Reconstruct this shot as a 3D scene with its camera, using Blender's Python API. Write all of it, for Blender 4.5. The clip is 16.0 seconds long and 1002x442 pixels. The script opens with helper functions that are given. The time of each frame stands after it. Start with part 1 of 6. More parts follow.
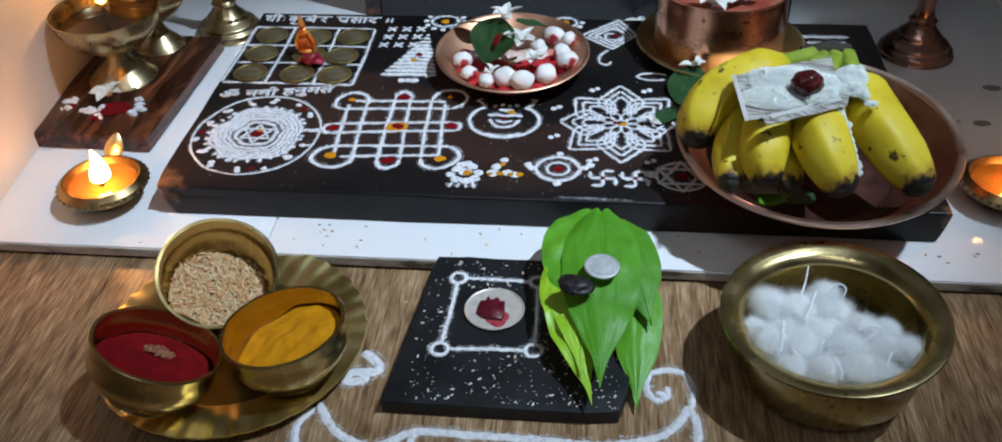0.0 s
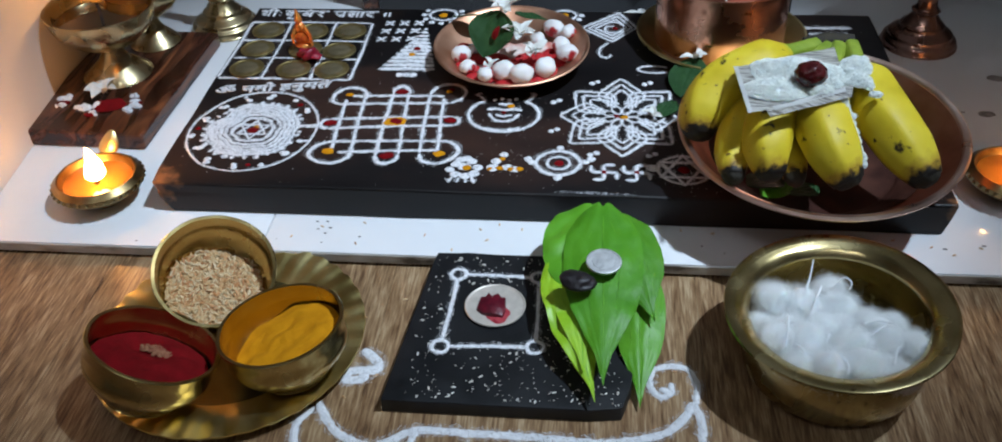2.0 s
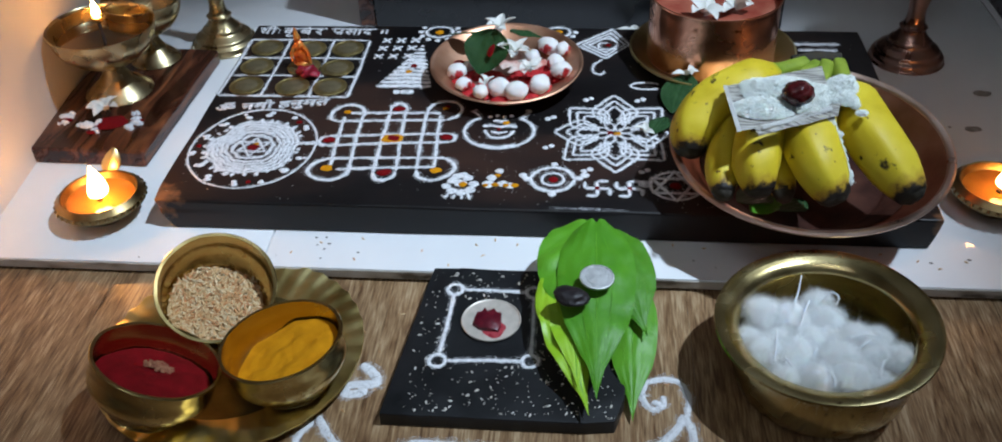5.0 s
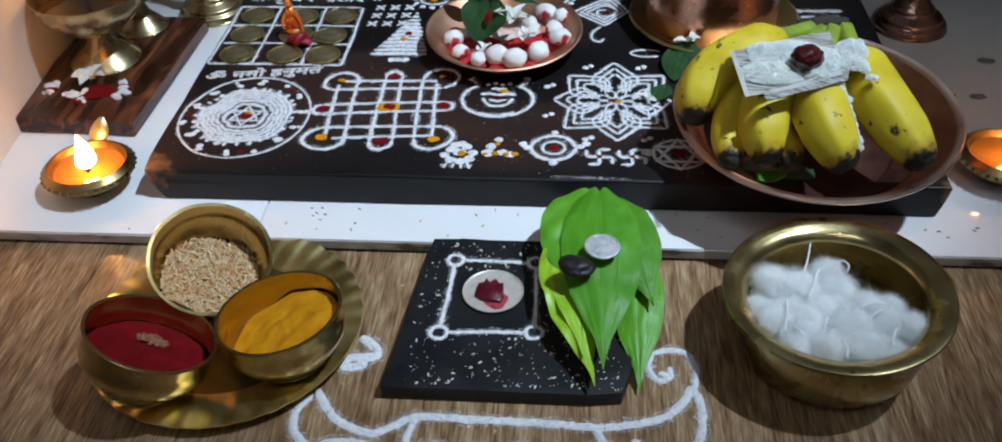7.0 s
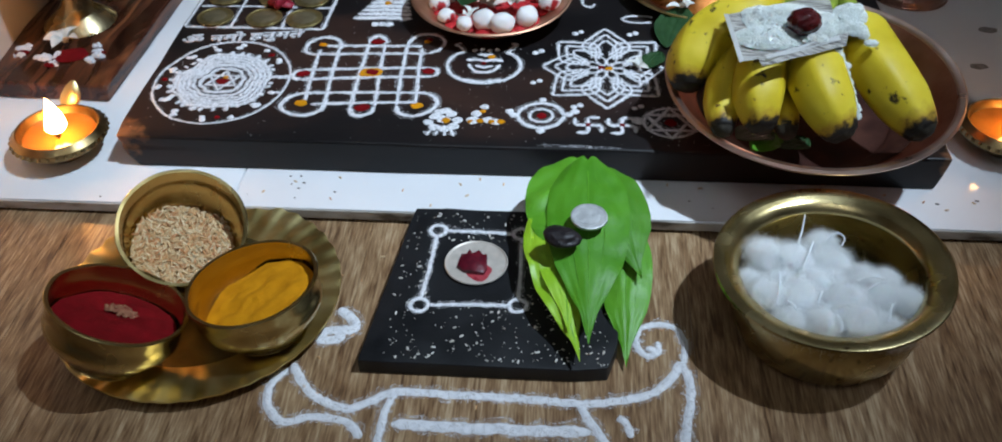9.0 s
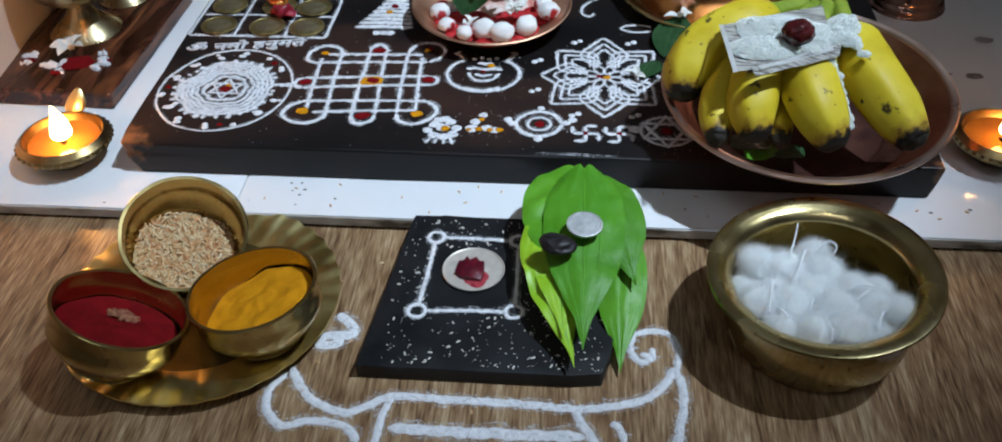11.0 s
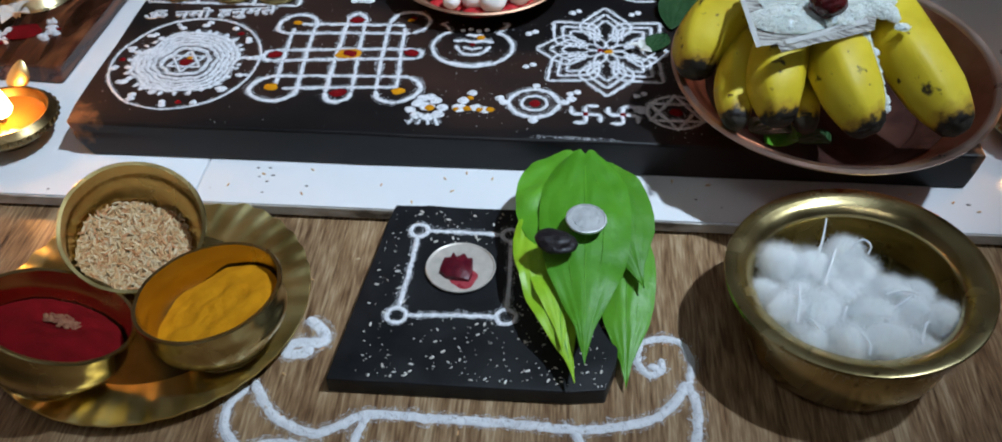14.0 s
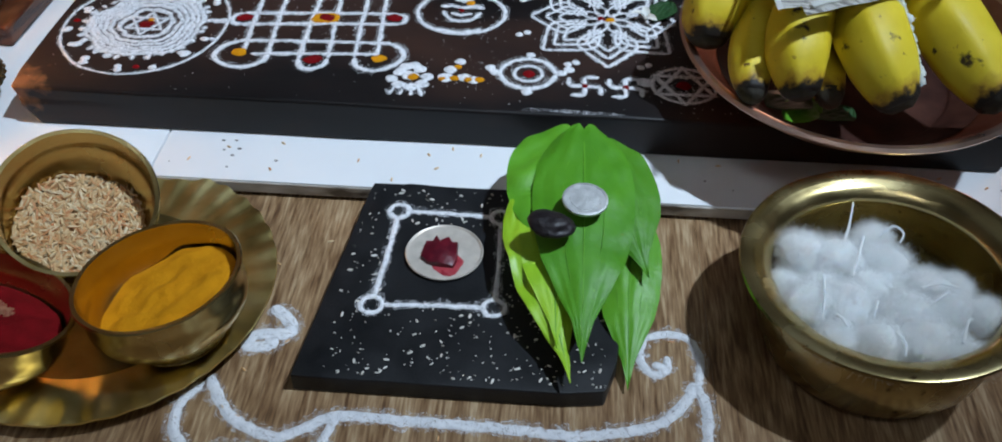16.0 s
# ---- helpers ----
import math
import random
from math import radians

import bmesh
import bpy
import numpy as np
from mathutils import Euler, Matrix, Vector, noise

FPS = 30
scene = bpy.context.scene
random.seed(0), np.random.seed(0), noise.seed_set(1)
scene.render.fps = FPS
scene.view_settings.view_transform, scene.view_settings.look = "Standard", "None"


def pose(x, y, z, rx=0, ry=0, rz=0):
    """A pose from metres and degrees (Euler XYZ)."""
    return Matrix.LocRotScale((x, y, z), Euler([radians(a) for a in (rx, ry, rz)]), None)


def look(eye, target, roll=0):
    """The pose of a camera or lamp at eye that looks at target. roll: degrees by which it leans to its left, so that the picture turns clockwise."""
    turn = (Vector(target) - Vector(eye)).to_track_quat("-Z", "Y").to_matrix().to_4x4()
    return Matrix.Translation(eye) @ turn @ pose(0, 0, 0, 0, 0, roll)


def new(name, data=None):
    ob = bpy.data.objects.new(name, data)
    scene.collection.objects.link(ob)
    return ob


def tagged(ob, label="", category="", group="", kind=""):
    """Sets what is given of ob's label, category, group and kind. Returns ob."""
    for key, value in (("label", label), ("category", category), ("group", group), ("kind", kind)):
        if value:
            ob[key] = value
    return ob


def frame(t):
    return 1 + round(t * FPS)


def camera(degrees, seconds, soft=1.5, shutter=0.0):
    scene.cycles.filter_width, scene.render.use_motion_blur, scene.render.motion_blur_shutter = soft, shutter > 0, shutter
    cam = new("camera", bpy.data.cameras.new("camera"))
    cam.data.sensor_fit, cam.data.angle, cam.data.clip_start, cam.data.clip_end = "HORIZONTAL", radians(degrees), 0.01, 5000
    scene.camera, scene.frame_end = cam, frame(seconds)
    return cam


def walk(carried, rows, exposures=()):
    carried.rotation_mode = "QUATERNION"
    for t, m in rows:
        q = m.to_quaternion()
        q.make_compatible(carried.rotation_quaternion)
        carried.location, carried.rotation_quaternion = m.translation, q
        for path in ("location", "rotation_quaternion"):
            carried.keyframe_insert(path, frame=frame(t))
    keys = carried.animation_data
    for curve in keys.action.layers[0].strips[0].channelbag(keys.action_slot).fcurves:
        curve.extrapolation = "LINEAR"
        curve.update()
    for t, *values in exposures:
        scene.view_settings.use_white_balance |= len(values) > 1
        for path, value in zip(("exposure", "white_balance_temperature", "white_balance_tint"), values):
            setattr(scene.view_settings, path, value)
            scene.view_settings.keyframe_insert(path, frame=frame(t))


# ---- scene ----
cam = camera(55.4, 16.0, 1.8)
PATH = [
    (0, (0.032, -0.012, 0.42), (-0.141, 1.554, -0.812), -1.7),
    (0.5, (0.031, -0.01, 0.415), (-0.141, 1.558, -0.813), -1.7),
    (1, (0.034, -0.007, 0.414), (-0.136, 1.558, -0.819), -1.9),
    (1.5, (0.031, -0.007, 0.413), (-0.14, 1.555, -0.825), -2.0),
    (2, (0.031, -0.006, 0.415), (-0.141, 1.554, -0.824), -2.1),
    (2.5, (0.028, -0.01, 0.417), (-0.142, 1.551, -0.822), -2.1),
    (3, (0.033, -0.009, 0.427), (-0.137, 1.551, -0.812), -2.1),
    (3.5, (0.033, -0.013, 0.429), (-0.136, 1.551, -0.806), -2.1),
    (4, (0.035, -0.012, 0.427), (-0.138, 1.553, -0.806), -2.2),
    (4.2, (0.035, -0.012, 0.427), (-0.136, 1.553, -0.806), -2.2),
    (6.3, (0.029, -0.013, 0.429), (-0.128, 1.566, -0.788), -1.9),
    (6.5, (0.029, -0.013, 0.429), (-0.113, 1.56, -0.798), -1.8),
    (7, (0.022, -0.005, 0.415), (-0.113, 1.537, -0.851), -1.7),
    (7.5, (0.025, 0.002, 0.408), (-0.104, 1.526, -0.882), -1.5),
    (8, (0.023, 0.01, 0.403), (-0.103, 1.529, -0.892), -1.4),
    (8.5, (0.026, 0.012, 0.398), (-0.097, 1.525, -0.905), -1.2),
    (9, (0.027, 0.009, 0.399), (-0.095, 1.519, -0.907), -1.1),
    (9.2, (0.027, 0.009, 0.399), (-0.087, 1.521, -0.9035), -1.1),
    (11.3, (0.033, 0.004, 0.405), (-0.103, 1.523, -0.891), -1.2),
    (11.5, (0.033, 0.004, 0.405), (-0.091, 1.524, -0.889), -1.2),
    (12, (0.034, 0.004, 0.406), (-0.086, 1.524, -0.889), -1.1),
    (12.5, (0.031, 0.007, 0.402), (-0.092, 1.529, -0.89), -1.2),
    (13, (0.033, 0.009, 0.398), (-0.084, 1.529, -0.897), -1.0),
    (13.5, (0.03, 0.039, 0.387), (-0.072, 1.542, -0.929), -0.6),
    (14, (0.027, 0.059, 0.372), (-0.082, 1.539, -0.969), -0.4),
    (14.5, (0.026, 0.077, 0.365), (-0.09, 1.565, -0.966), -0.6),
    (15, (0.025, 0.089, 0.344), (-0.086, 1.564, -1.002), -0.2),
    (15.5, (0.025, 0.091, 0.341), (-0.08, 1.56, -1.013), 0.1),
    (16, (0.025, 0.094, 0.334), (-0.062, 1.561, -1.022), 0.9),
]
walk(cam, [(t, look(eye, target, roll)) for t, eye, target, roll in PATH], exposures=[(0.0, 0.0), (9.0, -0.03), (13.0, -0.05), (16.0, -0.10)])

# ---- world and light ----
world = bpy.data.worlds.new("world")
world.use_nodes = True
world.node_tree.nodes["Background"].inputs[0].default_value = (0.55, 0.62, 0.75, 1)
world.node_tree.nodes["Background"].inputs[1].default_value = 0.02
scene.world = world
LAMP_AT = (0.86, 0.36, 1.95)
lamp_data = bpy.data.lights.new("ceiling_spot_light", "SPOT")
lamp_data.spot_size, lamp_data.spot_blend, lamp_data.shadow_soft_size, lamp_data.energy = radians(22.8), 1.0, 0.035, 234.0
lamp_data.color = (0.665, 0.82, 1.0)
lamp_light = new("ceiling_spot_light", lamp_data)
lamp_light.matrix_world = look(LAMP_AT, (-0.055, 0.58, 0.0))

# ---- materials ----
def links(m):
    return m.node_tree.nodes, m.node_tree.links


def surf(name, cols, scale=40.0, rough=0.5, metal=0.0, bump=0.15, bscale=300.0, stretch=(1, 1, 1), rvar=0.08,
         detail=6.0, sss=0.0, coat=0.0, depth=0.001, spread=(0.3, 0.7), distort=0.0, fine=0.0, spec=0.5, trans=0.0, random_tint=0.0, islands=0.0, holes=None):
    """A surface with colour in two scales of noise, uneven gloss and fine relief."""
    m = bpy.data.materials.new(name)
    m.use_nodes = True
    n, l = links(m)
    b = n["Principled BSDF"]
    co = n.new("ShaderNodeTexCoord")
    mp = n.new("ShaderNodeMapping")
    mp.inputs["Scale"].default_value = stretch
    l.new(co.outputs["Object"], mp.inputs["Vector"])
    big = n.new("ShaderNodeTexNoise")
    big.inputs["Scale"].default_value, big.inputs["Detail"].default_value, big.inputs["Distortion"].default_value = scale, detail, distort
    l.new(mp.outputs["Vector"], big.inputs["Vector"])
    ramp = n.new("ShaderNodeValToRGB")
    els = ramp.color_ramp.elements
    while len(els) < len(cols):
        els.new(0.5)
    for k, c in enumerate(cols):
        els[k].position = spread[0] + (spread[1] - spread[0]) * k / max(1, len(cols) - 1)
        els[k].color = (*c, 1)
    small = n.new("ShaderNodeTexNoise")
    small.inputs["Scale"].default_value, small.inputs["Detail"].default_value = bscale, 4.0
    l.new(mp.outputs["Vector"], small.inputs["Vector"])
    fac = big.outputs["Fac"]
    if fine:
        mix = n.new("ShaderNodeMix")
        mix.inputs["Factor"].default_value = fine
        l.new(big.outputs["Fac"], mix.inputs["A"])
        l.new(small.outputs["Fac"], mix.inputs["B"])
        fac = mix.outputs["Result"]
    if islands:
        geo = n.new("ShaderNodeNewGeometry")
        mix2 = n.new("ShaderNodeMix")
        mix2.inputs["Factor"].default_value = islands
        l.new(fac, mix2.inputs["A"])
        l.new(geo.outputs["Random Per Island"], mix2.inputs["B"])
        fac = mix2.outputs["Result"]
    l.new(fac, ramp.inputs["Fac"])
    if holes:
        # loose powder: gaps between the grains
        g1, g2 = n.new("ShaderNodeTexNoise"), n.new("ShaderNodeTexNoise")
        g1.inputs["Scale"].default_value, g1.inputs["Detail"].default_value = holes[0], 3.0
        g2.inputs["Scale"].default_value, g2.inputs["Detail"].default_value = holes[0] * 0.22, 2.0
        add = n.new("ShaderNodeMix")
        add.inputs["Factor"].default_value = 0.3
        cut = n.new("ShaderNodeMapRange")
        cut.inputs["From Min"].default_value, cut.inputs["From Max"].default_value = holes[1], holes[2]
        l.new(co.outputs["Object"], g1.inputs["Vector"])
        l.new(co.outputs["Object"], g2.inputs["Vector"])
        l.new(g1.outputs["Fac"], add.inputs["A"])
        l.new(g2.outputs["Fac"], add.inputs["B"])
        l.new(add.outputs["Result"], cut.inputs["Value"])
        l.new(cut.outputs["Result"], b.inputs["Alpha"])
    colour = ramp.outputs["Color"]
    if random_tint:
        info = n.new("ShaderNodeObjectInfo")
        hs = n.new("ShaderNodeHueSaturation")
        mr = n.new("ShaderNodeMapRange")
        mr.inputs["To Min"].default_value, mr.inputs["To Max"].default_value = 1 - random_tint, 1 + random_tint
        l.new(info.outputs["Random"], mr.inputs["Value"])
        l.new(mr.outputs["Result"], hs.inputs["Value"])
        l.new(colour, hs.inputs["Color"])
        colour = hs.outputs["Color"]
    l.new(colour, b.inputs["Base Color"])
    rr = n.new("ShaderNodeMapRange")
    rr.inputs["From Min"].default_value, rr.inputs["From Max"].default_value = 0.3, 0.7
    rr.inputs["To Min"].default_value, rr.inputs["To Max"].default_value = max(0.02, rough - rvar), min(1, rough + rvar)
    l.new(big.outputs["Fac"], rr.inputs["Value"])
    l.new(rr.outputs["Result"], b.inputs["Roughness"])
    b.inputs["Metallic"].default_value = metal
    b.inputs["Specular IOR Level"].default_value = spec
    b.inputs["Coat Weight"].default_value = coat
    b.inputs["Coat Roughness"].default_value = 0.12
    if sss:
        b.inputs["Subsurface Weight"].default_value = sss
        b.inputs["Subsurface Radius"].default_value = (0.006, 0.004, 0.003)
        b.inputs["Subsurface Scale"].default_value = 1.0
    if trans:
        b.inputs["Transmission Weight"].default_value = trans
    if bump:
        bp = n.new("ShaderNodeBump")
        bp.inputs["Strength"].default_value, bp.inputs["Distance"].default_value = bump, depth
        l.new(small.outputs["Fac"], bp.inputs["Height"])
        l.new(bp.outputs["Normal"], b.inputs["Normal"])
    return m


def glow(name, col, power):
    m = bpy.data.materials.new(name)
    m.use_nodes = True
    b = links(m)[0]["Principled BSDF"]
    b.inputs["Base Color"].default_value = (0.9, 0.6, 0.2, 1)
    b.inputs["Emission Color"].default_value = (*col, 1)
    b.inputs["Emission Strength"].default_value = power
    return m


M_TILE = surf("glazed_tile", [(0.74, 0.76, 0.78), (0.80, 0.81, 0.82)], 12, 0.09, bump=0.02, bscale=60, rvar=0.04)
M_GROUT = surf("dirty_grout", [(0.05, 0.045, 0.04), (0.12, 0.11, 0.10)], 60, 0.9, bump=0.4)
M_WALL = surf("painted_wall", [(0.66, 0.62, 0.58), (0.74, 0.70, 0.66)], 6, 0.45, bump=0.05, bscale=120)
M_ROOM = surf("room_paint", [(0.52, 0.52, 0.53), (0.60, 0.60, 0.61)], 3, 0.8, bump=0.03)
M_FLOOR = surf("laminate_oak", [(0.094, 0.047, 0.022), (0.200, 0.112, 0.054), (0.315, 0.200, 0.105), (0.46, 0.33, 0.195)], 15, 0.36,
               bump=0.15, bscale=150, stretch=(5.0, 0.42, 1), detail=14, spread=(0.36, 0.64), distort=2.4, fine=0.52, depth=0.0005, random_tint=0.10)
# brown end of the ramp: worn paint plus the flames' warmth put into the colour
M_BLACKWOOD = surf("black_painted_wood", [(0.0036, 0.0032, 0.0036), (0.0075, 0.0062, 0.0066), (0.038, 0.017, 0.0115)], 11, 0.42, spec=0.33, bump=0.14, bscale=90,
                   stretch=(0.5, 1, 1), spread=(0.3, 0.68), detail=8)


def worn_corner(m, at, reach, col):
    """Bare wood where the paint has rubbed off round one corner."""
    n, l = links(m)
    b = n["Principled BSDF"]
    old = b.inputs["Base Color"].links[0].from_socket
    co = n["Texture Coordinate"].outputs["Object"]
    dist = n.new("ShaderNodeVectorMath")
    dist.operation = "DISTANCE"
    l.new(co, dist.inputs[0])
    dist.inputs[1].default_value = at
    tex = n.new("ShaderNodeTexNoise")
    tex.inputs["Scale"].default_value, tex.inputs["Detail"].default_value = 130, 6
    l.new(co, tex.inputs["Vector"])
    ma = n.new("ShaderNodeMath")
    ma.operation = "MULTIPLY_ADD"
    l.new(tex.outputs["Fac"], ma.inputs[0])
    ma.inputs[1].default_value = reach * 2.2
    l.new(dist.outputs["Value"], ma.inputs[2])
    mr = n.new("ShaderNodeMapRange")
    mr.inputs["From Min"].default_value, mr.inputs["From Max"].default_value = reach * 1.9, reach * 1.2
    l.new(ma.outputs["Value"], mr.inputs["Value"])
    mix = n.new("ShaderNodeMix")
    mix.data_type = "RGBA"
    l.new(mr.outputs["Result"], mix.inputs["Factor"])
    l.new(old, mix.inputs["A"])
    mix.inputs["B"].default_value = (*col, 1)
    l.new(mix.outputs["Result"], b.inputs["Base Color"])


worn_corner(M_BLACKWOOD, (-0.266, 0.508, 0.034), 0.022, (0.20, 0.085, 0.035))
worn_corner(M_BLACKWOOD, (0.272, 0.506, 0.030), 0.012, (0.16, 0.08, 0.04))
M_STONE = surf("black_stone", [(0.0045, 0.005, 0.006), (0.014, 0.0148, 0.0165)], 60, 0.45, spec=0.3, bump=0.12, bscale=900, fine=0.3)
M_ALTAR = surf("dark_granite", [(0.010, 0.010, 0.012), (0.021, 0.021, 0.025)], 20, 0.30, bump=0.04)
M_DARKWOOD = surf("dark_stained_wood", [(0.011, 0.0035, 0.002), (0.060, 0.017, 0.008), (0.22, 0.072, 0.027)], 60, 0.28, bump=0.2, bscale=140,
                  stretch=(1, 0.16, 1), detail=9, distort=1.5, spread=(0.34, 0.70))
M_BRASS = surf("brass", [(0.54, 0.42, 0.16), (0.70, 0.57, 0.26), (0.78, 0.66, 0.36)], 45, 0.36, 1.0, bump=0.06, bscale=350, rvar=0.09, detail=8)
M_TRAY = surf("olive_brass", [(0.54, 0.42, 0.14), (0.68, 0.55, 0.22), (0.77, 0.65, 0.31)], 45, 0.36, 1.0, bump=0.06, bscale=350, rvar=0.08, detail=8)
# tray floor: darker and rougher brass than the rim
M_TRAY_FLOOR = surf("dark_brass", [(0.075, 0.062, 0.022), (0.125, 0.102, 0.040), (0.18, 0.15, 0.065)], 60, 0.55, 1.0, bump=0.08, bscale=350, rvar=0.08, detail=8)
M_BRASS_DULL = surf("tarnished_brass", [(0.37, 0.26, 0.095), (0.54, 0.405, 0.165), (0.63, 0.50, 0.235)], 40, 0.24, 1.0, bump=0.05, bscale=260, rvar=0.05, detail=6, spread=(0.15, 0.8))
M_POT = surf("old_brass", [(0.30, 0.225, 0.095), (0.45, 0.355, 0.165), (0.54, 0.45, 0.24)], 40, 0.25, 1.0, bump=0.07, bscale=200, rvar=0.07, detail=8, spread=(0.2, 0.75))
M_LAMP_COPPER = surf("brown_copper", [(0.24, 0.13, 0.10), (0.36, 0.21, 0.165), (0.44, 0.28, 0.23)], 40, 0.30, 1.0, bump=0.06, bscale=260)
M_COPPER_PLATE = surf("soft_copper", [(0.52, 0.25, 0.15), (0.61, 0.33, 0.21), (0.68, 0.41, 0.28)], 40, 0.46, 1.0, bump=0.06, bscale=260)
M_PALEBRASS = surf("pale_brass", [(0.42, 0.33, 0.17), (0.60, 0.50, 0.30)], 40, 0.28, 1.0, bump=0.05, bscale=300)
M_COPPER = surf("copper", [(0.66, 0.27, 0.15), (0.78, 0.37, 0.23), (0.84, 0.48, 0.33)], 30, 0.24, 1.0, bump=0.05, bscale=300, rvar=0.1, detail=8)
M_COPPER_DULL = surf("worn_copper", [(0.42, 0.16, 0.085), (0.58, 0.25, 0.15), (0.68, 0.35, 0.235)], 34, 0.34, 1.0, bump=0.06, bscale=260, detail=8)
M_STEEL = surf("steel", [(0.52, 0.47, 0.41), (0.64, 0.58, 0.51)], 200, 0.45, 0.35, bump=0.1, bscale=900)
M_COIN_SILVER = surf("nickel_coin", [(0.46, 0.47, 0.47), (0.60, 0.61, 0.61)], 300, 0.5, 0.55, bump=0.35, bscale=900)
M_COIN_MID = surf("dull_nickel", [(0.27, 0.23, 0.13), (0.39, 0.33, 0.20)], 200, 0.45, 0.85, bump=0.6, bscale=600)
M_COIN_GOLD = surf("brass_coin", [(0.25, 0.195, 0.075), (0.40, 0.315, 0.135)], 160, 0.40, 0.85, bump=0.4, bscale=500, random_tint=0.12)
M_POWDER = surf("white_powder", [(0.70, 0.71, 0.74), (0.86, 0.86, 0.88)], 300, 0.95, bump=0.9, bscale=1400, depth=0.0008, spec=0.1, holes=(2300, 0.36, 0.44))
M_DUST = surf("scattered_powder", [(0.62, 0.63, 0.66), (0.80, 0.80, 0.82)], 300, 0.95, bump=0.4, bscale=1400, spec=0.1, holes=(2200, 0.52, 0.60))
M_RED = surf("red_kumkum", [(0.125, 0.003, 0.004), (0.20, 0.005, 0.008)], 120, 0.9, spec=0.1, bump=0.6, bscale=900)
M_YELLOW = surf("turmeric", [(0.50, 0.195, 0.004), (0.65, 0.275, 0.008)], 90, 0.9, spec=0.1, bump=0.6, bscale=700)
M_BANANA = surf("banana_skin", [(0.50, 0.37, 0.014), (0.62, 0.475, 0.024), (0.68, 0.54, 0.042)], 35, 0.52, bump=0.12, bscale=120, sss=0.1, spec=0.3)
M_BANANA_TIP = surf("banana_tip", [(0.007, 0.006, 0.005), (0.035, 0.026, 0.012)], 120, 0.8, bump=0.6)
M_STEM = surf("banana_stem", [(0.16, 0.24, 0.02), (0.34, 0.42, 0.05)], 50, 0.5, bump=0.2)
M_LEAF = surf("betel_leaf", [(0.048, 0.205, 0.005), (0.088, 0.30, 0.010)], 28, 0.52, bump=0.25, bscale=240, rvar=0.08, sss=0.06, random_tint=0.12)
M_LEAF_FRESH = surf("young_betel_leaf", [(0.075, 0.27, 0.010), (0.12, 0.36, 0.020)], 28, 0.48, bump=0.3, bscale=240, rvar=0.08, sss=0.06)
M_LEAF_VEIN = surf("leaf_vein", [(0.085, 0.29, 0.012), (0.13, 0.37, 0.02)], 60, 0.5, bump=0.1)
M_LEAF_PALE = surf("leaf_underside", [(0.22, 0.44, 0.012), (0.34, 0.56, 0.028)], 40, 0.45, bump=0.25, bscale=260, sss=0.06)
M_LEAF_DARK = surf("dark_leaf", [(0.012, 0.045, 0.014), (0.030, 0.085, 0.026)], 60, 0.58, bump=0.2, spec=0.25)
M_PETAL = surf("white_petal", [(0.70, 0.69, 0.62), (0.82, 0.81, 0.76)], 90, 0.6, bump=0.2, sss=0.2)
M_SPECK = surf("powder_speck", [(0.50, 0.50, 0.50), (0.75, 0.75, 0.75)], 300, 0.9, bump=0.1, islands=0.8)
M_COTTON = surf("cotton_wool", [(0.90, 0.92, 0.92), (0.95, 0.96, 0.96)], 120, 1.0, bump=0.25, bscale=800, depth=0.0006, sss=0.5, spec=0.0)


def fibre(name, col):
    """Thin threads that let half of the light through."""
    m = bpy.data.materials.new(name)
    m.use_nodes = True
    n, l = links(m)
    n.remove(n["Principled BSDF"])
    back, front, mix = n.new("ShaderNodeBsdfTranslucent"), n.new("ShaderNodeBsdfDiffuse"), n.new("ShaderNodeMixShader")
    front.inputs["Color"].default_value = back.inputs["Color"].default_value = (*col, 1)
    l.new(front.outputs["BSDF"], mix.inputs[1])
    l.new(back.outputs["BSDF"], mix.inputs[2])
    l.new(mix.outputs["Shader"], n["Material Output"].inputs["Surface"])
    return m


M_FIBRE = fibre("cotton_fibre", (0.96, 0.97, 0.97))
M_RICE = surf("raw_rice", [(0.52, 0.22, 0.085), (0.58, 0.34, 0.15), (0.62, 0.43, 0.22), (0.70, 0.55, 0.34)], 400, 0.6, bump=0.1, islands=0.85, spread=(0.1, 0.8))
# oil of the small lamps, lightened: the flame's brightness is put into its colour
M_OIL_LIT = surf("flame_lit_oil", [(0.16, 0.065, 0.010), (0.26, 0.11, 0.018)], 30, 0.04, bump=0.0, rvar=0.01)
M_OIL_DARK = surf("dark_lamp_oil", [(0.045, 0.018, 0.003), (0.085, 0.034, 0.006)], 30, 0.04, bump=0.0, rvar=0.01)
M_FLAME = glow("flame", (1.0, 0.42, 0.11), 128.0)
M_FLAME_LOW = glow("low_flame", (1.0, 0.45, 0.13), 48.0)
M_FLAME_SMALL = glow("small_flame", (1.0, 0.45, 0.12), 105.0)
# grease stain plus the bananas' shade, both put into this near-black colour
M_COPPER_STAIN_SHADE = surf("stained_shaded_copper", [(0.018, 0.006, 0.004), (0.045, 0.015, 0.010), (0.085, 0.032, 0.020)], 45, 0.6, 0.0, spec=0.15, bump=0.12, bscale=260, detail=8)
# paler than the dish: the lip's reflection of the room is put into its colour
M_COPPER_LIP_SHINE = surf("brightened_copper", [(0.86, 0.58, 0.46), (0.93, 0.70, 0.58)], 40, 0.34, 1.0, bump=0.04, bscale=260)
M_TILE_EDGE = surf("dirty_tile_edge", [(0.10, 0.08, 0.06), (0.40, 0.36, 0.31), (0.52, 0.49, 0.45)], 55, 0.7, bump=0.4, bscale=300, stretch=(0.5, 1, 1.5), spread=(0.32, 0.52))
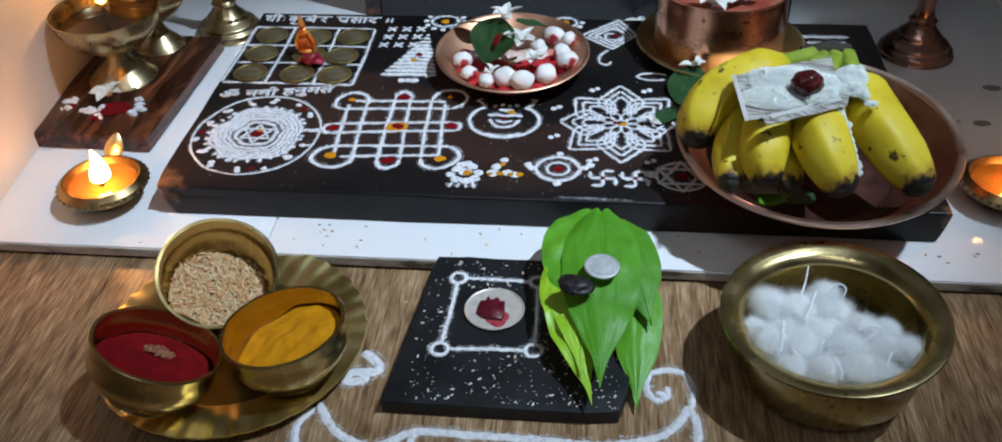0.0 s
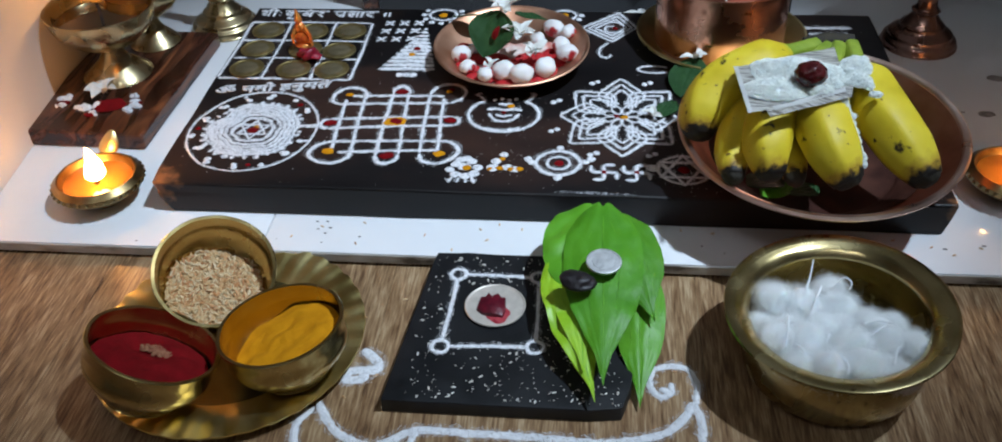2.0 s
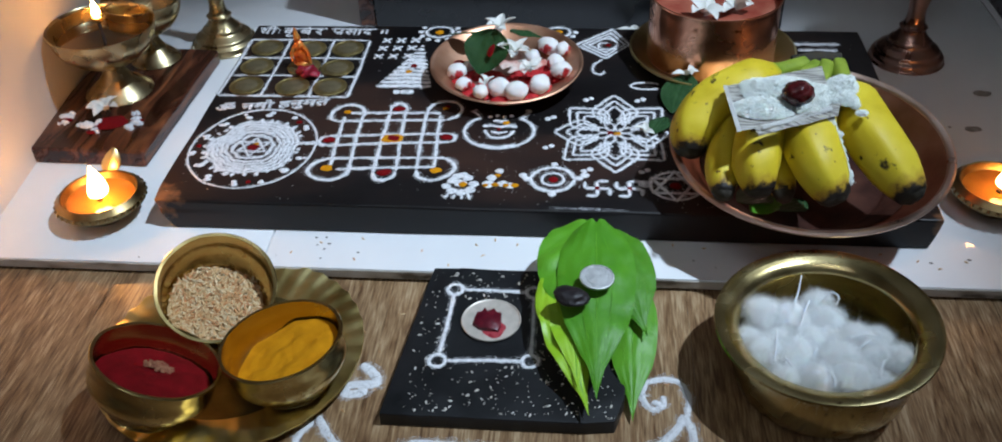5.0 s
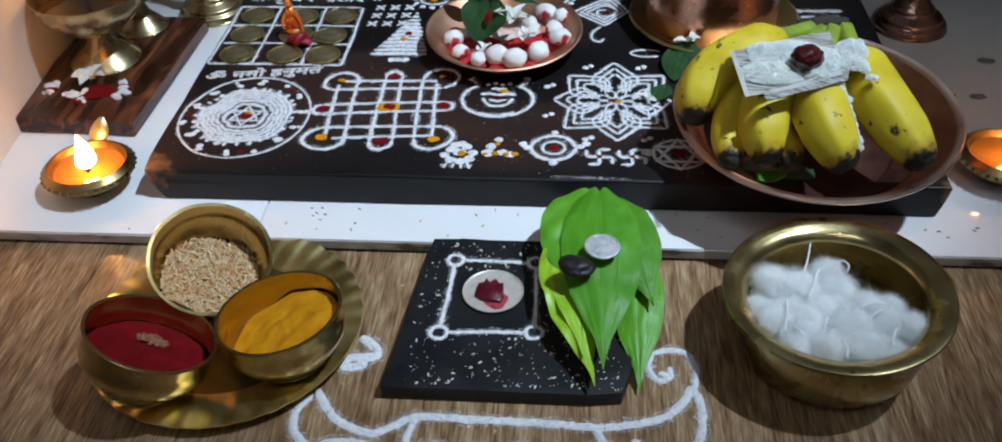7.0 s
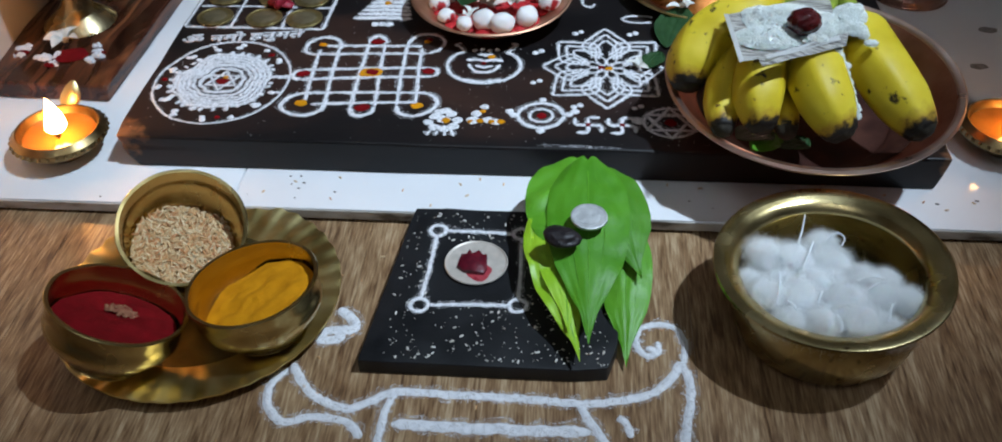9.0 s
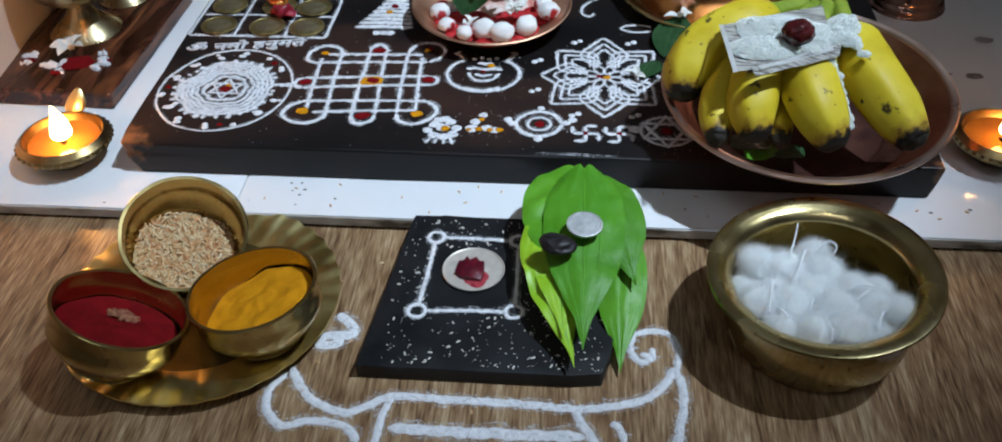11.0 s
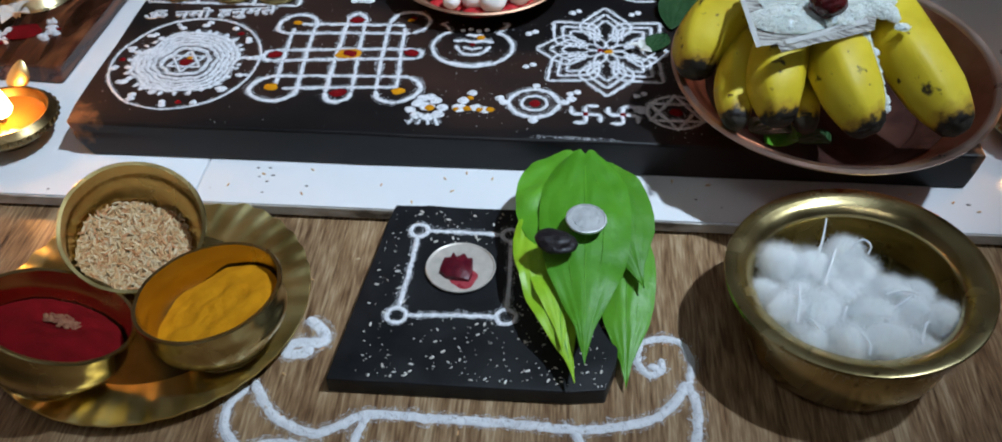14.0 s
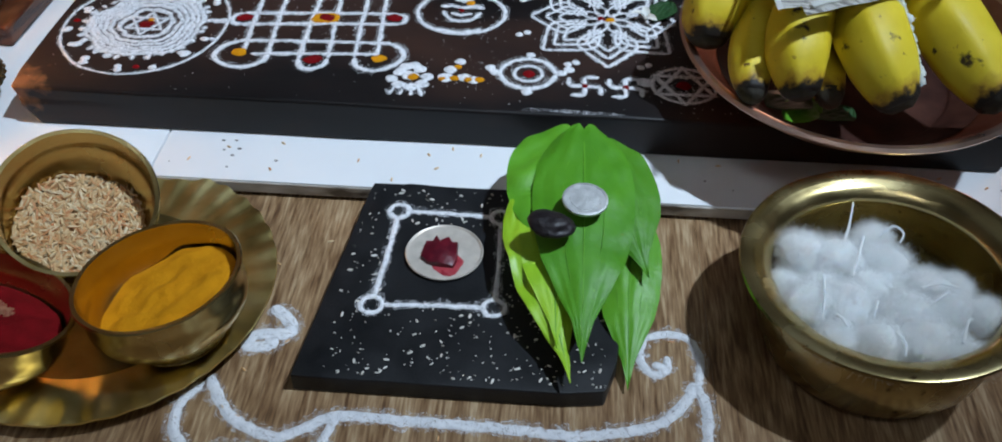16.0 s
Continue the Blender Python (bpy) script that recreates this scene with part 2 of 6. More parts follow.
M_BRONZE = surf("dark_bronze", [(0.13, 0.085, 0.035), (0.24, 0.17, 0.075), (0.34, 0.25, 0.12)], 70, 0.34, 1.0, bump=0.12, bscale=300)
M_CHAR = surf("charred_wick", [(0.01, 0.008, 0.006), (0.05, 0.03, 0.02)], 200, 0.9)


# ---- builders ----
def thing(name, at, label, category, group="", rot=(0, 0, 0)):
    ob = new(name)
    ob.empty_display_size = 0.02
    ob.matrix_world = pose(*at, *rot)
    return tagged(ob, label, category, group)


def part(name, bm, material, parent=None, label="", smooth=True, sharp=40):
    """Links a bmesh as one mesh object, under a thing or a part when parent is given."""
    me = bpy.data.meshes.new(name)
    bm.normal_update()
    bm.to_mesh(me)
    bm.free()
    me.materials.append(material)
    if smooth:
        me.polygons.foreach_set("use_smooth", [True] * len(me.polygons))
        me.set_sharp_from_angle(angle=radians(sharp))
    ob = new(name, me)
    if parent is not None:
        ob.parent = parent
    if label:
        ob["label"] = label
    return ob


def whole(name, bm, material, label, category, kind="", at=None, group="", smooth=True, sharp=40):
    ob = part(name, bm, material, None, "", smooth, sharp)
    if at is not None:
        ob.matrix_world = at
    return tagged(ob, label, category, group, kind)


def box(x0, x1, y0, y1, z0, z1, bevel=0.0, segments=2, wobble=0.0, cuts=0):
    bm = bmesh.new()
    bmesh.ops.create_cube(bm, size=1)
    for v in bm.verts:
        v.co = Vector((x0 + (v.co.x + 0.5) * (x1 - x0), y0 + (v.co.y + 0.5) * (y1 - y0), z0 + (v.co.z + 0.5) * (z1 - z0)))
    if cuts:
        bmesh.ops.subdivide_edges(bm, edges=bm.edges[:], cuts=cuts, use_grid_fill=True)
    if bevel:
        sharp = [e for e in bm.edges if e.calc_face_angle(0) > 0.5]
        bmesh.ops.bevel(bm, geom=sharp, offset=bevel, segments=segments, profile=0.6, affect="EDGES")
    if wobble:
        for v in bm.verts:
            v.co += wobble * noise.noise_vector(v.co * 45)
    return bm


def lathe(profile, seg=64, wave=0.0, waves=0, dent=0.0, start=0.0, lift=0.0):
    """Turns (radius, height) pairs round z; wave and waves flute the outer part."""
    bm = bmesh.new()
    rings = []
    rmax = max(r for r, z in profile)
    for r, z in profile:
        if r < 1e-6:
            rings.append([bm.verts.new((0, 0, z))])
            continue
        ring = []
        for k in range(seg):
            a = 2 * math.pi * k / seg
            w = 1.0
            dz = 0.0
            if waves and r > start:
                f = (r - start) / max(1e-6, rmax - start)
                w += wave * f * math.cos(waves * a)
                dz = lift * f * math.cos(waves * a)
            if dent:
                w += dent * noise.noise(Vector((math.cos(a) * 2, math.sin(a) * 2, z * 30)))
            ring.append(bm.verts.new((r * w * math.cos(a), r * w * math.sin(a), z + dz)))
        rings.append(ring)
    for p, q in zip(rings, rings[1:]):
        if len(p) == 1 and len(q) == 1:
            continue
        for k in range(seg):
            j = (k + 1) % seg
            if len(p) == 1:
                bm.faces.new((p[0], q[j], q[k]))
            elif len(q) == 1:
                bm.faces.new((p[k], p[j], q[0]))
            else:
                bm.faces.new((p[k], p[j], q[j], q[k]))
    bmesh.ops.recalc_face_normals(bm, faces=bm.faces[:])
    return bm


def arc(points, n=6):
    """A smooth curve through 2D or 3D points (Catmull-Rom)."""
    pts = [Vector(p) for p in points]
    out = []
    for i in range(len(pts) - 1):
        a, b, c, d = pts[max(0, i - 1)], pts[i], pts[i + 1], pts[min(len(pts) - 1, i + 2)]
        for k in range(n):
            t = k / n
            out.append(0.5 * ((2 * b) + (c - a) * t + (2 * a - 5 * b + 4 * c - d) * t * t + (3 * b - a - 3 * c + d) * t ** 3))
    out.append(pts[-1])
    return out


def turned(points, n=6):
    return [(max(0.0, p[0]), p[1]) for p in arc([(*p,) for p in points], n)]


def tube(bm, pts, radii, seg=8, caps=True):
    """Adds a round bar along 3D points to bm."""
    rings = []
    up = Vector((0, 0, 1))
    for i, p in enumerate(pts):
        d = (Vector(pts[min(i + 1, len(pts) - 1)]) - Vector(pts[max(i - 1, 0)])).normalized()
        s = d.cross(up)
        if s.length < 1e-3:
            s = d.cross(Vector((1, 0, 0)))
        s.normalize()
        u = s.cross(d)
        r = radii[i] if isinstance(radii, (list, tuple)) else radii
        rings.append([bm.verts.new(Vector(p) + r * (math.cos(a) * s + math.sin(a) * u)) for a in (2 * math.pi * k / seg for k in range(seg))])
    for p, q in zip(rings, rings[1:]):
        for k in range(seg):
            bm.faces.new((p[k], q[k], q[(k + 1) % seg], p[(k + 1) % seg]))
    if caps:
        bm.faces.new(rings[0])
        bm.faces.new(rings[-1][::-1])
    return bm


def blob(bm, at, r, squash=(1, 1, 1), rough=0.15, freq=2.0, sub=2, seed=0.0, turn=None):
    made = bmesh.ops.create_icosphere(bm, subdivisions=sub, radius=1.0)["verts"]
    for v in made:
        d = v.co.copy()
        k = 1 + rough * noise.noise(d * freq + Vector((seed, seed * 1.7, 3.1)))
        p = Vector((d.x * squash[0], d.y * squash[1], d.z * squash[2])) * k * r
        v.co = (turn @ p if turn else p) + Vector(at)
    return made


def lean(nx, ny, at, spin=0.0):
    """A pose at a place whose up axis leans along (nx, ny, 1)."""
    q = Vector((0, 0, 1)).rotation_difference(Vector((nx, ny, 1)).normalized())
    return Matrix.Translation(at) @ q.to_matrix().to_4x4() @ pose(0, 0, 0, 0, 0, spin)


TILE_Z, BOARD_Z, STONE_Z, STEP_Y = 0.010, 0.034, 0.0105, 0.465

# ---- the setting ----
floor = whole("floor", box(-1.6, 2.0, -1.3, STEP_Y + 0.004, -0.05, -0.004), M_GROUT, "brown oak-grained laminate plank floor", "floor", "structure", smooth=False)
EDGE = [-1.6, -1.25, -1.055, -0.86, -0.665, -0.475, -0.285, -0.0915, 0.1035, 0.2985, 0.4935, 0.6885, 0.8835, 1.08, 1.4, 2.0]
for k, (x0, x1) in enumerate(zip(EDGE, EDGE[1:])):
    part("plank", box(x0 + 0.00006, x1 - 0.00006, -1.3, STEP_Y + 0.0035, -0.0038, 0.0, 0.00015, 1), M_FLOOR, floor, smooth=False)
platform = whole("platform", box(-0.9, 0.9, STEP_Y + 0.004, 1.30, -0.05, TILE_Z - 0.006), M_GROUT, "low plinth with dirty grout under glazed tiles", "plinth", "structure", smooth=False)
for x0, x1, y1 in ((-0.90, -0.1842, 1.06), (-0.1832, 0.4172, 1.06), (0.4182, 0.90, 1.06)):
    tile = part("tile", box(x0, x1, STEP_Y, y1, TILE_Z - 0.0065, TILE_Z, 0.0008, 2), M_TILE, platform)
for x0, x1 in ((-0.90, -0.1842), (-0.1832, 0.4172), (0.4182, 0.90)):
    part("tile_edge", box(x0, x1, STEP_Y - 0.0006, STEP_Y + 0.002, TILE_Z - 0.0078, TILE_Z - 0.0012, 0.0003, 1, 0.0003, 8), M_TILE_EDGE, platform, "grimy unglazed tile edge")
wl = box(-0.06, 0.0, -0.42, 0.75, -0.01, 1.3, 0.003)
whole("wall_west", wl, M_WALL, "cream painted side wall beside the plinth", "wall", "structure", pose(-0.4, 0.60, 0, 0, 0, 4.6), smooth=False)
# unseen panel: height set to shade the back-right tiles, pale to bounce light
whole("wall_east_unseen", box(0.424, 0.46, 0.535, 0.80, TILE_Z, 0.50, 0.002), M_ROOM, "unseen pale side panel that shades the right end of the plinth", "wall", "structure", smooth=False)
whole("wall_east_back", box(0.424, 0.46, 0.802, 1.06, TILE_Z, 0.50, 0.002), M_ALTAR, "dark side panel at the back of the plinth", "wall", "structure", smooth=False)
whole("wall_north", box(-0.95, 0.95, 1.07, 1.15, -0.05, 2.4), M_ROOM, "plain painted back wall", "wall", "structure", smooth=False)
whole("wall_south", box(-1.6, 2.0, -1.36, -1.3, -0.05, 2.4), M_ROOM, "plain painted wall", "wall", "structure", smooth=False)
whole("wall_far_west", box(-1.66, -1.6, -1.3, 1.15, -0.05, 2.4), M_ROOM, "plain painted wall", "wall", "structure", smooth=False)
whole("wall_far_east", box(2.0, 2.06, -1.3, 1.15, -0.05, 2.4), M_ROOM, "plain painted wall", "wall", "structure", smooth=False)
whole("ceiling", box(-1.66, 2.06, -1.36, 1.15, 2.4, 2.45), M_ROOM, "plain painted ceiling", "ceiling", "structure", smooth=False)


def pat(bm, x, y, z, r, h=0.0011, seed=0.0, stretch=1.0):
    """A small pinch of powder."""
    rings = []
    n = 20
    for f, hh in ((1.0, 0), (0.75, 0.65), (0.4, 0.95), (0.0, 1.0)):
        if f == 0:
            rings.append([bm.verts.new((x, y, z + h))])
            continue
        rings.append([bm.verts.new((x + stretch * r * f * math.cos(a) * (1 + 0.35 * noise.noise(Vector((x * 300 + math.cos(a) * 1.3 + seed, y * 300 + math.sin(a) * 1.3, f)))),
                                    y + r * f * math.sin(a) * (1 + 0.35 * noise.noise(Vector((x * 300 + math.sin(a) * 1.3, y * 300 + seed, f + math.cos(a))))),
                                    z - 0.0003 + h * hh)) for a in (2 * math.pi * k / n for k in range(n))])
    for a, b in zip(rings, rings[1:]):
        for k in range(n):
            j = (k + 1) % n
            bm.faces.new((a[k], a[j], b[0]) if len(b) == 1 else (a[k], a[j], b[j], b[k]))


# added fill light, out of view: lifts the shade and brightens the metal
fill_light = thing("added_fill_light", (-0.2, -0.70, 2.33), "unseen tube-shaped fill light added under the ceiling", "lamp")
tb = bmesh.new()
tube(tb, [(-0.55, 0, 0), (0, 0, 0), (0.55, 0, 0)], 0.018, 16)
part("tube", tb, glow("fill_glow", (0.80, 0.90, 1.0), 31.0), fill_light, "glowing white tube of the added fill light")
part("fill_batten", box(-0.60, 0.60, -0.022, 0.022, 0.024, 0.07, 0.003), M_STEEL, fill_light)

# ---- vessels ----
def bowl_profile(rb, rm, rr, h, t, foot=0.003, lip=0.0015, belly=0.45):
    """Foot, belly and rim of a metal bowl, outside then inside."""
    out = turned([(0, 0.0008), (rb * 0.8, 0.0008), (rb, foot * 0.4), (rb * 1.02, foot), (rm, h * belly), ((rm + rr) / 2, h * 0.8), (rr, h)])
    rim = [(rr + lip, h + lip * 0.4), (rr + lip * 0.6, h + lip), (rr - t, h + lip * 0.8)]
    inn = turned([(rr - t, h), ((rm + rr) / 2 - t, h * 0.8), (rm - t, h * belly), (rb, foot + t), (rb * 0.6, foot + t * 0.6), (0, foot + t * 0.6)])
    return out + rim + inn


def heap(r, base, slope, rough, seed, n=22, hollow=None, dome=0.0):
    """An uneven round bed of powder."""
    bm = bmesh.new()
    rows = []
    for i in range(n + 1):
        f = i / n
        row = []
        for k in range(48):
            a = 2 * math.pi * k / 48
            x, y = r * f * math.cos(a), r * f * math.sin(a)
            z = base + slope[0] * x + slope[1] * y + dome * (1 - f * f) + rough * noise.fractal(Vector((x * 90 + seed, y * 90, seed)), 1.0, 2.0, 4)
            if hollow:
                d = math.hypot((x - hollow[0]) / hollow[2], (y - hollow[1]) / hollow[3])
                z -= hollow[4] * max(0, 1 - d) ** 0.6
            row.append(bm.verts.new((x, y, z)))
            if i == 0:
                row = row * 48
                break
        rows.append(row)
    for p, q in zip(rows, rows[1:]):
        for k in range(48):
            j = (k + 1) % 48
            f = [v for v in (p[k], q[k], q[j], p[j])]
            if p[k] is p[j]:
                f = [p[k], q[k], q[j]]
            bm.faces.new(f)
    return bm


def grain(bm, at, length, width, spin, tilt):
    m = Matrix.Translation(at) @ Euler((0, tilt, spin)).to_matrix().to_4x4()
    ring = [bm.verts.new(m @ Vector((dx * length, w * width * math.cos(a), w * width * math.sin(a))))
            for dx, w in ((-0.28, 0.42), (0.25, 0.45)) for a in (0.3, 1.87, 3.44, 5.01)]
    e0, e1 = bm.verts.new(m @ Vector((-0.5 * length, 0, 0))), bm.verts.new(m @ Vector((0.5 * length, 0, 0)))
    for k in range(4):
        j = (k + 1) % 4
        bm.faces.new((ring[k], ring[j], ring[4 + j], ring[4 + k]))
        bm.faces.new((e0, ring[j], ring[k]))
        bm.faces.new((e1, ring[4 + k], ring[4 + j]))


# scalloped brass tray with three bowls
tray = thing("brass_tray", (-0.1800, 0.3895, 0.0), "round brass tray with a fluted rim on the floor", "tray")
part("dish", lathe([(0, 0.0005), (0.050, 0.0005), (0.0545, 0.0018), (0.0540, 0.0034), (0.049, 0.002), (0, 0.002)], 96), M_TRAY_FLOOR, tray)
part("fluted_rim", lathe([(0.0538, 0.0020), (0.061, 0.0036), (0.070, 0.0058), (0.0800, 0.0075), (0.0815, 0.0078), (0.0813, 0.0088), (0.0798, 0.0088), (0.069, 0.0072), (0.060, 0.0050), (0.0538, 0.0036)],
                         288, 0.0035, 36, start=0.0545, lift=0.0007), M_TRAY, tray, "fluted brass rim")

BOWL = bowl_profile(0.020, 0.0335, 0.0352, 0.036, 0.0011, 0.003, 0.0012, 0.5)
for name, at, nrm, mat, lab in (
        ("red", (-0.2143, 0.3327, 0.012), (0.415, 0.3214), M_BRASS_DULL, "small tilted brass bowl of red kumkum powder on the tray"),
        ("yellow", (-0.1318, 0.3621, 0.006), (-0.1299, 0.0662), M_BRASS_DULL, "small brass bowl of yellow turmeric powder on the tray"),
        ("rice", (-0.1962, 0.4191, 0.013), (0.2942, -0.466), M_BRASS_DULL, "small tilted brass bowl of raw rice on the tray")):
    b = thing("brass_bowl", at, lab, "bowl", "bowls on the tray")
    b.matrix_world = lean(*nrm, at)
    part("body", lathe(BOWL, 72, dent=0.012), mat, b)
    if name == "red":
        rnd_patch = random.Random(12)
        part("powder", heap(0.0326, 0.0224, (0.06, -0.03), 0.0014, 3.0, hollow=(-0.004, 0.016, 0.014, 0.008, 0.004)), M_RED, b, "fine dark red powder")
        bm = bmesh.new()
        for k in range(90):
            a, q = rnd_patch.uniform(0, 6.283), rnd_patch.random()
            pat(bm, 0.001 + 0.013 * q * math.cos(a), 0.0185 + 0.0050 * q * math.sin(a) - 12.0 * (0.012 * q * math.cos(a)) ** 2, 0.0198, rnd_patch.uniform(0.0006, 0.0018) * (1.2 - 0.7 * q), 0.0014, k * 1.7, 1.3)
        part("bare_patch", bm, surf("tan_powder", [(0.20, 0.04, 0.02), (0.36, 0.18, 0.09)], 260, 0.8, bump=0.4), b, "tan patch showing through the powder")
    elif name == "yellow":
        part("powder", heap(0.0322, 0.022, (0.20, 0.06), 0.0022, 8.0, dome=0.002), M_YELLOW, b, "lumpy deep yellow powder")
    else:
        rnd = random.Random(4)
        bm = bmesh.new()

        def inside(z):
            return float(np.interp(z, (0.004, 0.009, 0.018, 0.030, 0.036), (0.0185, 0.0265, 0.0318, 0.0332, 0.0338)))

        def rice_level(x, y):
            return 0.0128 - 0.20 * y - 0.03 * x + 0.0012 * noise.noise(Vector((x * 80, y * 80, 1)))

        for k in range(3600):
            x, y = rnd.uniform(-0.034, 0.034), rnd.uniform(-0.034, 0.034)
            z = rice_level(x, y)
            if math.hypot(x, y) < inside(z) - 0.0010:
                grain(bm, (x, y, z + rnd.uniform(-0.0004, 0.0024)), rnd.uniform(0.0038, 0.0056), rnd.uniform(0.0014, 0.0018), rnd.uniform(0, 6.283), rnd.uniform(-0.45, 0.45))
        tagged(part("raw_rice", bm, M_RICE, b, "unpolished rice grains"), kind="stuff")
        bed = heap(0.034, 0.0122, (-0.03, -0.20), 0.001, 5.0)
        for v in bed.verts:
            q = math.hypot(v.co.x, v.co.y)
            if q > inside(v.co.z) - 0.0004:
                f = (inside(v.co.z) - 0.0004) / q
                v.co.x, v.co.y = v.co.x * f, v.co.y * f
        part("rice_bed", bed, M_RICE, b)

# wide-lipped brass pot of cotton wicks
POT = thing("brass_pot", (0.1757, 0.3898, 0.003), "wide-lipped brass pot full of white cotton wicks on the floor", "pot")
POT.matrix_world = lean(-0.070, -0.013, (0.1757, 0.3898, 0.003))
prof = turned([(0, 0.0), (0.041, 0.0), (0.0475, 0.0022), (0.0505, 0.010), (0.0515, 0.021), (0.0500, 0.033), (0.0485, 0.0385), (0.0520, 0.0415), (0.0612, 0.0440)])
prof += [(0.0622, 0.0447), (0.0618, 0.0460), (0.0605, 0.0464)]
prof += turned([(0.0560, 0.0458), (0.0510, 0.0436), (0.0476, 0.0395), (0.0484, 0.033), (0.0500, 0.022), (0.0480, 0.012), (0.040, 0.004), (0, 0.003)])
CUT = 6 * 6
part("body", lathe(prof[:CUT + 1] + [(0.0474, 0.0390)] + prof[-(2 + 6 * 4 + 3):], 96, dent=0.004), M_POT, POT)
part("lip", lathe([(0.0474, 0.0386)] + prof[CUT:-(2 + 6 * 4 + 3)] + [(0.0474, 0.0386)], 96, dent=0.004), M_POT, POT, "wide flared brass lip")

# copper plates and the water pot
plate_b = thing("copper_plate", (0.1843, 0.5408, 0.0385), "deep round copper plate holding bananas, leaning over the board edge", "plate")
plate_b.matrix_world = lean(-0.027, -0.082, (0.1843, 0.5408, 0.0385))
pp = turned([(0, 0.0), (0.048, 0.0), (0.056, 0.002), (0.072, 0.014), (0.082, 0.025), (0.0885, 0.0315)]) + [(0.0905, 0.0318), (0.0912, 0.0328), (0.0900, 0.0336)]
pp += turned([(0.0875, 0.0328), (0.081, 0.0265), (0.071, 0.0155), (0.055, 0.0036), (0.047, 0.0016), (0, 0.0016)])
part("dish", lathe(pp, 96, dent=0.004), M_COPPER_DULL, plate_b)
part("lip", lathe([(0.0862, 0.0308), (0.0888, 0.0308), (0.0916, 0.0316), (0.0922, 0.0330), (0.0908, 0.0345), (0.0884, 0.0342), (0.0868, 0.0330), (0.0862, 0.0308)], 96, dent=0.004), M_COPPER_LIP_SHINE, plate_b, "rolled copper lip, its room reflection painted in as a paler colour")
# inner floor, darkened by stain and by painted shade under the bananas
part("stained_shaded_floor", lathe(turned([(0.0700, 0.0152), (0.0620, 0.0093), (0.0548, 0.0042), (0.0470, 0.0022), (0, 0.0022)]), 96, dent=0.004), M_COPPER_STAIN_SHADE, plate_b, "stained copper floor of the plate with the bananas' shade painted in")

plate_c = thing("copper_plate", (-0.031, 0.6797, 0.035), "shallow copper plate of white beads and red powder on the board", "plate")
plate_c.matrix_world = lean(0.0, -0.05, (-0.031, 0.6797, 0.0362))
pc = turned([(0, 0.0), (0.036, 0.0), (0.044, 0.003), (0.055, 0.011), (0.0605, 0.0155)]) + [(0.0620, 0.0158), (0.0626, 0.0166), (0.0615, 0.0172)]
pc += turned([(0.0595, 0.0166), (0.054, 0.0122), (0.043, 0.0044), (0.035, 0.0014), (0, 0.0014)])
part("dish", lathe(pc, 96, dent=0.004), M_COPPER_PLATE, plate_c)

plate_k = thing("brass_plate", (0.139, 0.722, 0.0342), "brass plate under the copper water pot", "plate")
pk = turned([(0, 0.0), (0.045, 0.0), (0.055, 0.002), (0.067, 0.010)]) + [(0.069, 0.0104), (0.0690, 0.0114), (0.0672, 0.0116)]
pk += turned([(0.066, 0.0108), (0.054, 0.0034), (0.044, 0.0014), (0, 0.0014)])
part("dish", lathe(pk, 96), M_BRASS, plate_k)
kalash = thing("copper_pot", (0.138, 0.727, 0.0358), "shiny copper water pot with red stains and flowers", "pot")
kp = turned([(0, 0.0), (0.049, 0.0), (0.0525, 0.003), (0.0530, 0.012), (0.0528, 0.046), (0.0533, 0.055)]) + [(0.0540, 0.0555), (0.0540, 0.0568), (0.0530, 0.0570)]
kp += turned([(0.0515, 0.0555), (0.0512, 0.046), (0.0512, 0.012), (0.046, 0.003), (0, 0.003)])
part("body", lathe(kp, 96, dent=0.006), M_COPPER, kalash)
part("water", lathe([(0.0512, 0.047), (0, 0.047)], 48), surf("stained_water", [(0.25, 0.03, 0.02), (0.45, 0.16, 0.10)], 40, 0.08, bump=0.0), kalash, "pinkish water")

# ---- the black board and what lies on it ----
board_bm = box(-0.270, 0.272, 0.5035, 0.7765, TILE_Z, BOARD_Z, 0.0022, 3, 0.0006, 14)
for v in board_bm.verts:
    low = min(1.0, max(0.0, (BOARD_Z - v.co.z) / (BOARD_Z - TILE_Z)))
    v.co.x += (0.013 if v.co.x < -0.24 else -0.006 if v.co.x > 0.24 else 0.0) * low ** 1.3
    if v.co.x + 0.270 + v.co.y - 0.5035 < 0.006:
        v.co.x, v.co.y = v.co.x + 0.0014, v.co.y + 0.0014
board = whole("board", board_bm, M_BLACKWOOD,
              "low black-painted wooden board covered in white rangoli", "board")
stone_bm = box(-0.0680, 0.0690, -0.0595, 0.0690, 0.0, STONE_Z, 0.0012, 2, 0.0004, 6)
for v in stone_bm.verts:
    v.co.x += 0.112 * v.co.y
    if v.co.z < TILE_Z + 0.0003 and v.co.y > 0.0645:
        v.co.y = 0.0645
    over = v.co.x - v.co.y - 0.116
    if over > 0:
        v.co.x -= 0.55 * over
        v.co.y += 0.45 * over
stone = whole("stone_slab", stone_bm, M_STONE, "black stone slab with skewed sides and rice grains", "slab")
stone.matrix_world = pose(-0.0040, 0.4000, 0)
slab = whole("wooden_plank", box(-0.0515, 0.0515, -0.085, 0.085, 0.0, 0.0135, 0.0025, 3, 0.0008, 8), M_DARKWOOD,
             "dark-stained wooden plank seat on the tiles", "plank")
slab.matrix_world = pose(-0.3555, 0.664, TILE_Z, 0, 0, -1.5)
